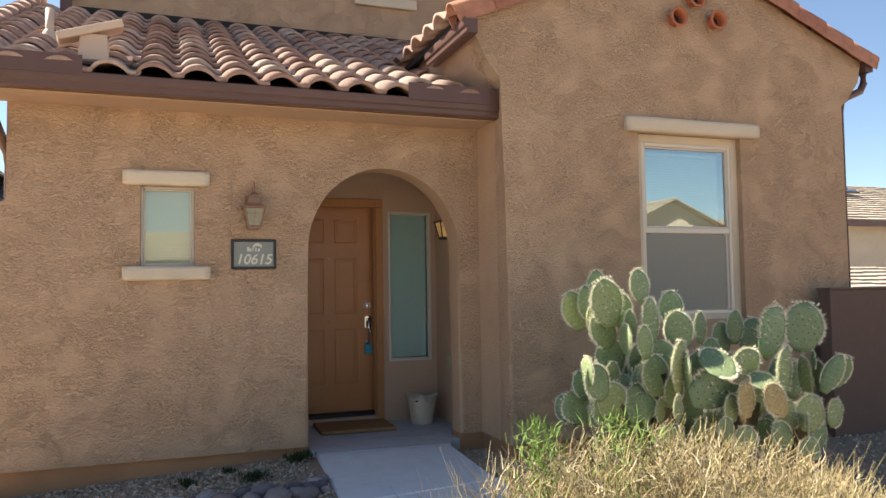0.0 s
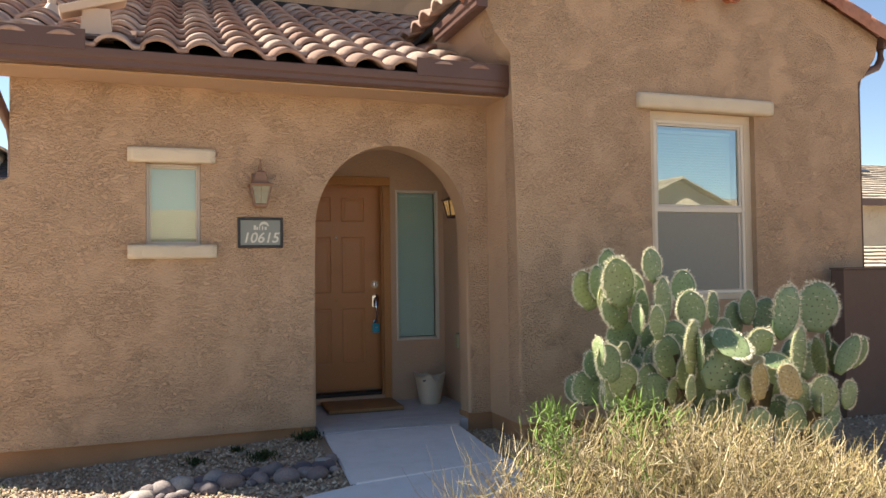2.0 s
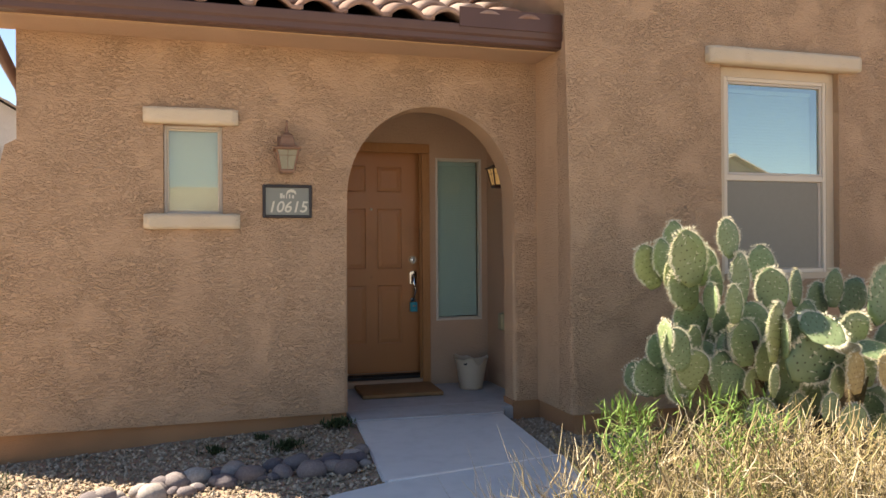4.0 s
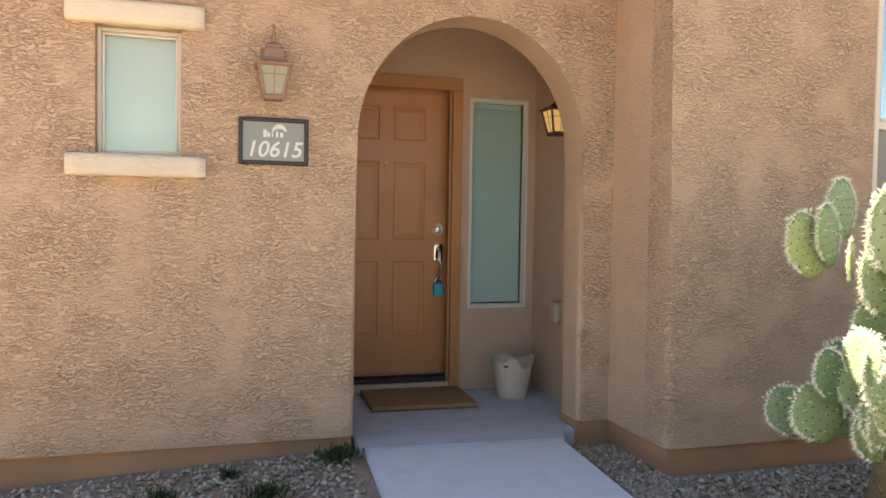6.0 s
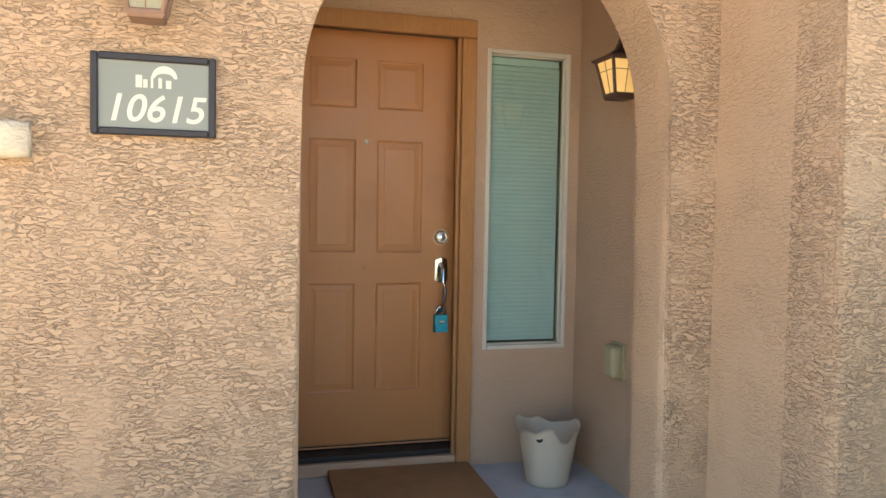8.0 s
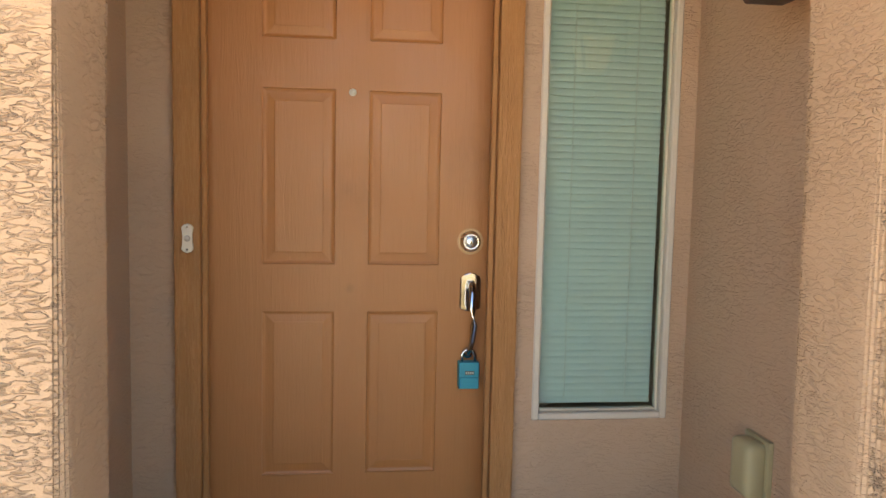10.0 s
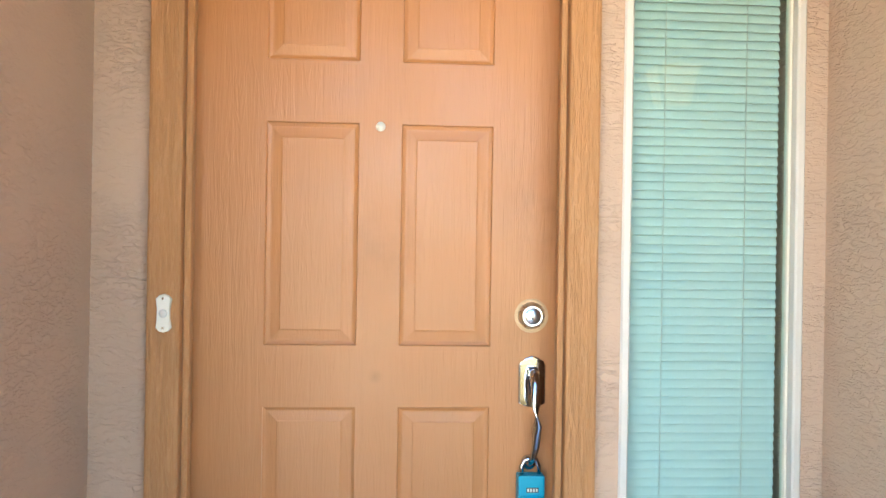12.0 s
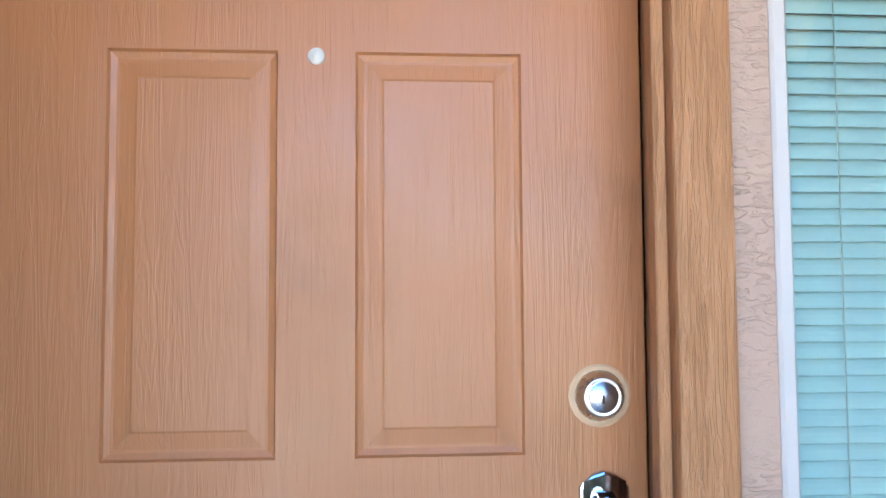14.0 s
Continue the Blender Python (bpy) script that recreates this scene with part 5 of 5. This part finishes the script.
def leaves(count, spot, seed, size=0.05, wide=0.008):
    """Narrow blades set along leaning shoots."""
    r = random.Random(seed)
    verts, faces = [], []
    for _ in range(count):
        x, y, z = spot(r)
        a, up = r.uniform(0, 6.283), r.uniform(0.2, 1.3)
        l = size * r.uniform(0.6, 1.4)
        d = Vector((math.cos(a) * math.cos(up), math.sin(a) * math.cos(up), math.sin(up))) * l
        n = d.cross(Vector((0, 0, 1))).normalized() * wide * 0.5
        c = Vector((x, y, z))
        k = len(verts)
        mid = c + d * 0.5 + Vector((0, 0, 0.1 * wide))
        verts += [tuple(c), tuple(mid + n), tuple(c + d), tuple(mid - n), tuple(mid + Vector((0, 0, wide * 0.25)))]
        faces += [(k, k + 1, k + 4), (k + 1, k + 2, k + 4), (k + 2, k + 3, k + 4), (k + 3, k, k + 4)]
    me = bpy.data.meshes.new("leaves")
    me.from_pydata(verts, [], faces)
    return me


def linked(name, me, material, parent, label="", kind=""):
    me.materials.append(material)
    ob = new(name, me)
    ob.parent = parent
    return tagged(ob, label, "", "", kind)


BUSH = (2.50, 2.66)


def bush_spot(r):
    a, d = r.uniform(0, 6.283), math.sqrt(r.random())
    x, y = BUSH[0] + 0.98 * d * math.cos(a), BUSH[1] + 0.42 * d * math.sin(a)
    h = (1.0 - 0.35 * d * d) * (1.0 - 0.18 * (x - BUSH[0]))
    return x, y, h, (0.35 * d * math.cos(a), 0.25 * d * math.sin(a))


bush = thing("dry_bush", (0, 0, 0), "dry golden straw-like desert bush with green shoots", "bush")
linked("stem_tangle", stems(2300, bush_spot, 0.80, 11, 1.0, 0.0028, 1.0), M_STEM, bush, "", "stuff")


def twigs(count, seed):
    """Short dry side twigs scattered through the bush."""
    r = random.Random(seed)
    verts, faces = [], []
    for _ in range(count):
        x, y, h, out = bush_spot(r)
        x, y = x + r.uniform(-0.12, 0.12), y + r.uniform(-0.12, 0.12)
        z = ground_z(x, y) + h * 0.80 * r.uniform(0.25, 0.98)
        a, up, l = r.uniform(0, 6.283), r.uniform(-0.1, 1.35), r.uniform(0.03, 0.13)
        d = Vector((math.cos(a) * math.cos(up), math.sin(a) * math.cos(up), math.sin(up))) * l
        bend = Vector((r.uniform(-0.02, 0.02), r.uniform(-0.02, 0.02), 0))
        k = len(verts)
        for j, w in ((0.0, 0.0019), (0.5, 0.0016), (1.0, 0.0007)):
            c = Vector((x, y, z)) + d * j + bend * math.sin(j * 3.1)
            verts += [(c.x + w, c.y, c.z), (c.x - w, c.y + w, c.z), (c.x - w, c.y - w, c.z)]
        for j in (0, 3):
            for i in range(3):
                p, q = k + j + i, k + j + (i + 1) % 3
                faces.append((p, q, q + 3, p + 3))
    me = bpy.data.meshes.new("twigs")
    me.from_pydata(verts, [], faces)
    return me


linked("twig_tangle", twigs(9000, 31), M_STEM, bush, "", "stuff")


def green_spot(r):
    i = r.choice((0, 0, 0, 1, 1, 1, 2))
    x, y, s, h = ((1.78, 2.72, 0.045, 0.84), (2.14, 2.70, 0.075, 0.86), (1.50, 2.50, 0.07, 0.40))[i]
    z = h * r.random() ** 0.6
    return x + r.gauss(0, s * (0.5 + 0.5 * z / h)), y + r.gauss(0, s), ground_z(x, y) + z


linked("green_growth", leaves(1900, green_spot, 12, 0.062, 0.0055), M_GREEN, bush, "fresh green shoots", "stuff")

# ---- rocks ----
def rock_mesh(seed):
    r = random.Random(seed)
    bm = bmesh.new()
    bmesh.ops.create_icosphere(bm, subdivisions=2, radius=1.0)
    off = Vector((r.uniform(0, 50), r.uniform(0, 50), r.uniform(0, 50)))
    for v in bm.verts:
        k = 1 + 0.22 * noise.noise(v.co * 0.9 + off) + 0.06 * noise.noise(v.co * 2.5 + off)
        v.co = Vector((v.co.x * k, v.co.y * k * 0.8, v.co.z * k * 0.62))
    me = bpy.data.meshes.new("rock")
    bm.to_mesh(me)
    bm.free()
    me.polygons.foreach_set("use_smooth", [True] * len(me.polygons))
    me.materials.append(M_ROCK)
    return me


ROCKS = [rock_mesh(s) for s in range(6)]


def rock(x, y, size):
    ob = new("river_rock", rnd.choice(ROCKS))
    ob.matrix_world = pose(x, y, ground_z(x, y) + size * 0.32, rnd.uniform(-12, 12), rnd.uniform(-12, 12), rnd.uniform(0, 360)) @ Matrix.Diagonal((size, size, size, 1))
    tagged(ob, "smooth rounded river rock in the border", "rock", "river rocks along the bed")


for k in range(46):
    u = k / 45
    for lane in range(2):
        x = 1.36 - 2.6 * u + rnd.uniform(-0.05, 0.05)
        y = 5.02 + 0.20 * math.sin(2.4 * (1 - u)) - 0.75 * max(0.0, u - 0.3) - lane * 0.15 + rnd.uniform(-0.04, 0.04)
        if x > 1.34 - 0.25 * (5.0 - y) and y < 5.0:
            continue
        rock(x, y, rnd.choice((0.045, 0.06, 0.075, 0.095)))
for x, y in ((1.42, 5.30), (1.36, 5.22), (1.30, 5.12), (1.22, 5.20)):
    rock(x, y, 0.07)

# ---- gravel ----
def gravel():
    r = np.random.default_rng(7)
    areas = ((-1.6, 1.44, 4.5, 6.17, 5600), (2.66, 4.4, 4.4, 5.55, 3400), (2.66, 3.02, 5.3, 6.17, 900), (-1.2, 1.0, 3.4, 4.6, 1400), (4.4, 7.0, 4.2, 5.5, 1200))
    base = np.array([(1, 0, 0), (-1, 0, 0), (0, 1, 0), (0, -1, 0), (0, 0, 1), (0, 0, -1)], float)
    tri = np.array([(0, 2, 4), (2, 1, 4), (1, 3, 4), (3, 0, 4), (2, 0, 5), (1, 2, 5), (3, 1, 5), (0, 3, 5)])
    verts, faces, n = [], [], 0
    for x0, x1, y0, y1, count in areas:
        for _ in range(count):
            x, y = r.uniform(x0, x1), r.uniform(y0, y1)
            s = r.uniform(0.008, 0.021)
            a = r.uniform(0, 6.28)
            m = np.array([[math.cos(a), -math.sin(a), 0], [math.sin(a), math.cos(a), 0], [0.3 * r.normal(), 0.3 * r.normal(), 1]])
            verts.append((base * r.uniform(0.6, 1.25, (6, 1)) * (s, s * 0.8, s * 0.7)) @ m.T + (x, y, ground_z(x, y) + s * 0.3 + 0.004))
            faces.append(tri + n)
            n += 6
    me = bpy.data.meshes.new("gravel")
    me.from_pydata(np.concatenate(verts).tolist(), [], np.concatenate(faces).tolist())
    me.materials.append(M_GRAVEL)
    return tagged(new("gravel", me), "loose brown crushed gravel in the planting beds", "gravel", "", "stuff")


gravel()


def weed(x, y, size, count, label="low dark green weed in the gravel"):
    w = thing("weed", (0, 0, 0), label, "weed", "weeds in the gravel")
    def spot(r):
        d = abs(r.gauss(0, 0.5))
        a = r.uniform(0, 6.283)
        return x + size * d * math.cos(a), y + size * 0.7 * d * math.sin(a), ground_z(x, y) + r.uniform(0, size * 0.35)
    linked("foliage", leaves(count, spot, int(x * 100 + y * 10) + 999, 0.045, 0.012), M_WEED, w, "", "stuff")


weed(1.38, 6.02, 0.12, 420)
weed(1.0, 5.60, 0.12, 260)
weed(0.55, 5.75, 0.08, 120)
weed(-0.75, 5.55, 0.20, 420)
weed(0.85, 5.95, 0.05, 60)

# ---- garden wall ----
fence = structure(new("wall_garden"), "low dark brown rendered garden wall", "garden wall")
part("body", box(6.10, 16.0, 5.32, 5.46, -0.4, 1.225, 0.008), M_MORTAR, fence)
part("body_cap", box(6.09, 16.0, 5.31, 5.47, 1.226, 1.245, 0.006), M_MORTAR, fence)

# ---- neighbouring houses ----
def tiled_slope(width, run, rise, row=0.36, thick=0.07):
    """A slope of flat tiles in stepped courses; x across, y up the slope, foot at the origin."""
    bm = bmesh.new()
    long = math.hypot(run, rise)
    n = int(long / row)
    a = math.degrees(math.atan2(rise, run))
    cols = int(width / 0.9)
    for j in range(n + 1):
        for i in range(cols):
            x0 = width * i / cols
            before = len(bm.verts)
            add_box(bm, x0 + 0.006, x0 + width / cols - 0.006, j * row, min(long, (j + 1) * row), 0.0, thick + 0.012 * (i % 2))
            bm.verts.ensure_lookup_table()
            for v in bm.verts[before:]:
                if v.co.y > (j + 0.5) * row and v.co.z > 0.01:
                    v.co.z -= 0.045
    return turn(bm, pose(0, 0, 0, a, 0, 0))


def east_house():
    h = thing("neighbour_house", (14.0, 16.5, -0.2), "cream stucco neighbouring house with pale flat-tile roof", "house")
    part("wall", box(0, 16, 0.5, 12, 0, 3.35), M_HOUSE_A, h)
    part("roof", turn(tiled_slope(17, 5.5, 1.9), pose(-0.5, 0.0, 3.3)), M_FAR_TILE, h)
    part("fascia", box(-0.5, 16.5, -0.04, 0.02, 3.15, 3.33), M_GUTTER, h)
    part("solar_panel", turn(box(0, 3.2, 0, 1.8, 0.12, 0.17), pose(6.2, 3.4, 4.55, 19, 0, 0)), M_PANEL, h)
    low = thing("neighbour_shed", (11.0, 11.6, -0.2), "low outbuilding with pale flat-tile roof", "shed")
    part("wall", box(0.4, 11, 0.3, 3.0, 0, 1.25), M_HOUSE_A, low)
    part("roof", turn(tiled_slope(11.5, 2.2, 0.55), pose(0, 0, 1.25)), M_FAR_TILE, low)


east_house()


def west_house():
    h = thing("neighbour_house", (-9.0, 24.0, 0.0), "pale grey two-storey neighbouring house", "house")
    part("wall", prism([(0, 0), (4.6, 0), (4.6, 4.9), (2.3, 6.3), (0, 4.9)], 0, 9), M_HOUSE_B, h)
    part("roof", turn(tiled_slope(10, 2.7, 1.65), pose(5.0, -0.4, 4.72, 0, 0, 90)), M_FAR_TILE, h)
    part("roof", turn(tiled_slope(10, 2.7, 1.65), pose(-0.4, 9.6, 4.72, 0, 0, -90)), M_FAR_TILE, h)
    part("wing_wall", box(4.6, 8.5, 0.6, 8, 0, 4.0), M_HOUSE_B, h)
    part("wing_roof", turn(tiled_slope(4.6, 2.4, 1.0), pose(4.3, 0.1, 3.95)), M_GREY_TILE, h)
    win = part("window", box(3.3, 3.75, -0.05, 0.02, 2.4, 4.1), M_PANEL, h)
    part("window_frame", bar_frame(3.25, 3.80, 2.35, 4.15, 0.05, -0.08, -0.03), M_WHITE_VINYL, win)


west_house()


def opposite_house():
    h = thing("neighbour_house", (22.5, -24.0, -0.3), "tan stucco house across the street", "house")
    part("wall", prism([(0, 0), (9, 0), (9, 4.4), (4.5, 6.4), (0, 4.4)], -8, 0), M_HOUSE_A, h)
    part("wing_wall", box(9, 18, -8, -0.6, 0, 4.0), M_HOUSE_A, h)
    part("wing_roof", turn(tiled_slope(9.8, 4.2, 1.8), pose(18.4, -0.1, 4.0, 0, 0, 180)), M_FAR_TILE, h)
    part("roof", turn(tiled_slope(9, 5.0, 2.2), pose(9.4, -8.4, 4.25, 0, 0, 90)), M_FAR_TILE, h)
    part("roof", turn(tiled_slope(9, 5.0, 2.2), pose(-0.4, 0.6, 4.25, 0, 0, -90)), M_FAR_TILE, h)


opposite_house()


def low_house():
    h = thing("neighbour_house", (-2.2, -26.0, -0.3), "low cream stucco house across the street with pale tiles", "house")
    part("wall", box(0, 13, -9, -0.5, 0, 3.2), M_HOUSE_A, h)
    part("roof", turn(tiled_slope(13.8, 4.6, 1.75), pose(13.4, 0.2, 3.15, 0, 0, 180)), M_FAR_TILE, h)
    part("roof_back", turn(tiled_slope(13.8, 4.6, 1.75), pose(-0.4, -9.0, 3.15)), M_FAR_TILE, h)
    for x in (2.0, 8.6):
        win = part("window", box(x, x + 1.5, -0.52, -0.46, 1.1, 2.4), M_PANEL, h)
        part("window_frame", bar_frame(x - 0.06, x + 1.56, 1.04, 2.46, 0.06, -0.47, -0.42), M_WHITE_VINYL, win)


low_house()

# ---- roof tiles ----
rt = random.Random(21)
lay_tiles(lower_roof, 18, 12, Matrix.Translation((RAKE_X + 0.05, EAVE_Y + 0.035, EAVE_Z + 0.016)) @ pose(0, 0, 0, angle, 0, 0), rt, lambda i: 0 if i < 13 else int(math.ceil((1.75 + (i - 12.5) * S_WIDTH * 0.94) / 0.338)))
tilt = math.degrees(math.atan(0.42))
lay_tiles(gable_roof, 11, 6, Matrix.Translation((2.55, GABLE + 3.42, gable_z(2.55) + 0.05)) @ pose(0, 0, 0, 0, 0, -90) @ pose(0, 0, 0, tilt, 0, 0), rt)


def rake_tile_mesh(material):
    """A half-round clay cap, lying along x, 0.4 long."""
    bm = bmesh.new()
    rings = []
    for x, r in ((0.0, 0.088), (0.41, 0.074)):
        out = [(x, -r * math.cos(math.pi * k / 10), r * math.sin(math.pi * k / 10)) for k in range(11)]
        inn = [(x, -(r - 0.014) * math.cos(math.pi * k / 10), (r - 0.014) * math.sin(math.pi * k / 10)) for k in range(11)]
        out[0], out[-1] = (x, -r, -0.10), (x, r, -0.10)
        rings.append(([bm.verts.new(p) for p in out], [bm.verts.new(p) for p in inn]))
    (oa, ia), (ob_, ib) = rings
    for k in range(10):
        bm.faces.new((oa[k + 1], oa[k], ob_[k], ob_[k + 1]))
        bm.faces.new((ia[k], ia[k + 1], ib[k + 1], ib[k]))
        bm.faces.new((oa[k], oa[k + 1], ia[k + 1], ia[k]))
        bm.faces.new((ob_[k + 1], ob_[k], ib[k], ib[k + 1]))
    bmesh.ops.recalc_face_normals(bm, faces=bm.faces[:])
    me = bpy.data.meshes.new("rake_tile")
    bm.to_mesh(me)
    bm.free()
    me.polygons.foreach_set("use_smooth", [True] * len(me.polygons))
    me.materials.append(material)
    return me


RAKE, RAKE_LOW = rake_tile_mesh(M_RAKE), rake_tile_mesh(M_TILE)
for k in range(7):
    for side in (-1, 1):
        ob = new("rake_tile", RAKE)
        ob.parent = gable_roof
        x = 4.80 + side * (2.26 - k * 0.335)
        ob.matrix_basis = pose(x, GABLE + 0.0, gable_z(x) + 0.075, 0, 0, 0) @ pose(0, 0, 0, 0, -tilt if side < 0 else tilt - 180, 0) @ (pose(0, 0, 0, 180, 0, 0) if side > 0 else Matrix.Identity(4))
for k in range(13):
    ob = new("rake_tile", RAKE_LOW)
    ob.parent = lower_roof
    y = EAVE_Y - 0.02 + k * 0.34
    ob.matrix_basis = Matrix.Translation((RAKE_X, y, roof_z(y) + 0.10)) @ pose(0, 0, 0, 0, 0, 90) @ pose(0, 0, 0, 0, -angle, 0)
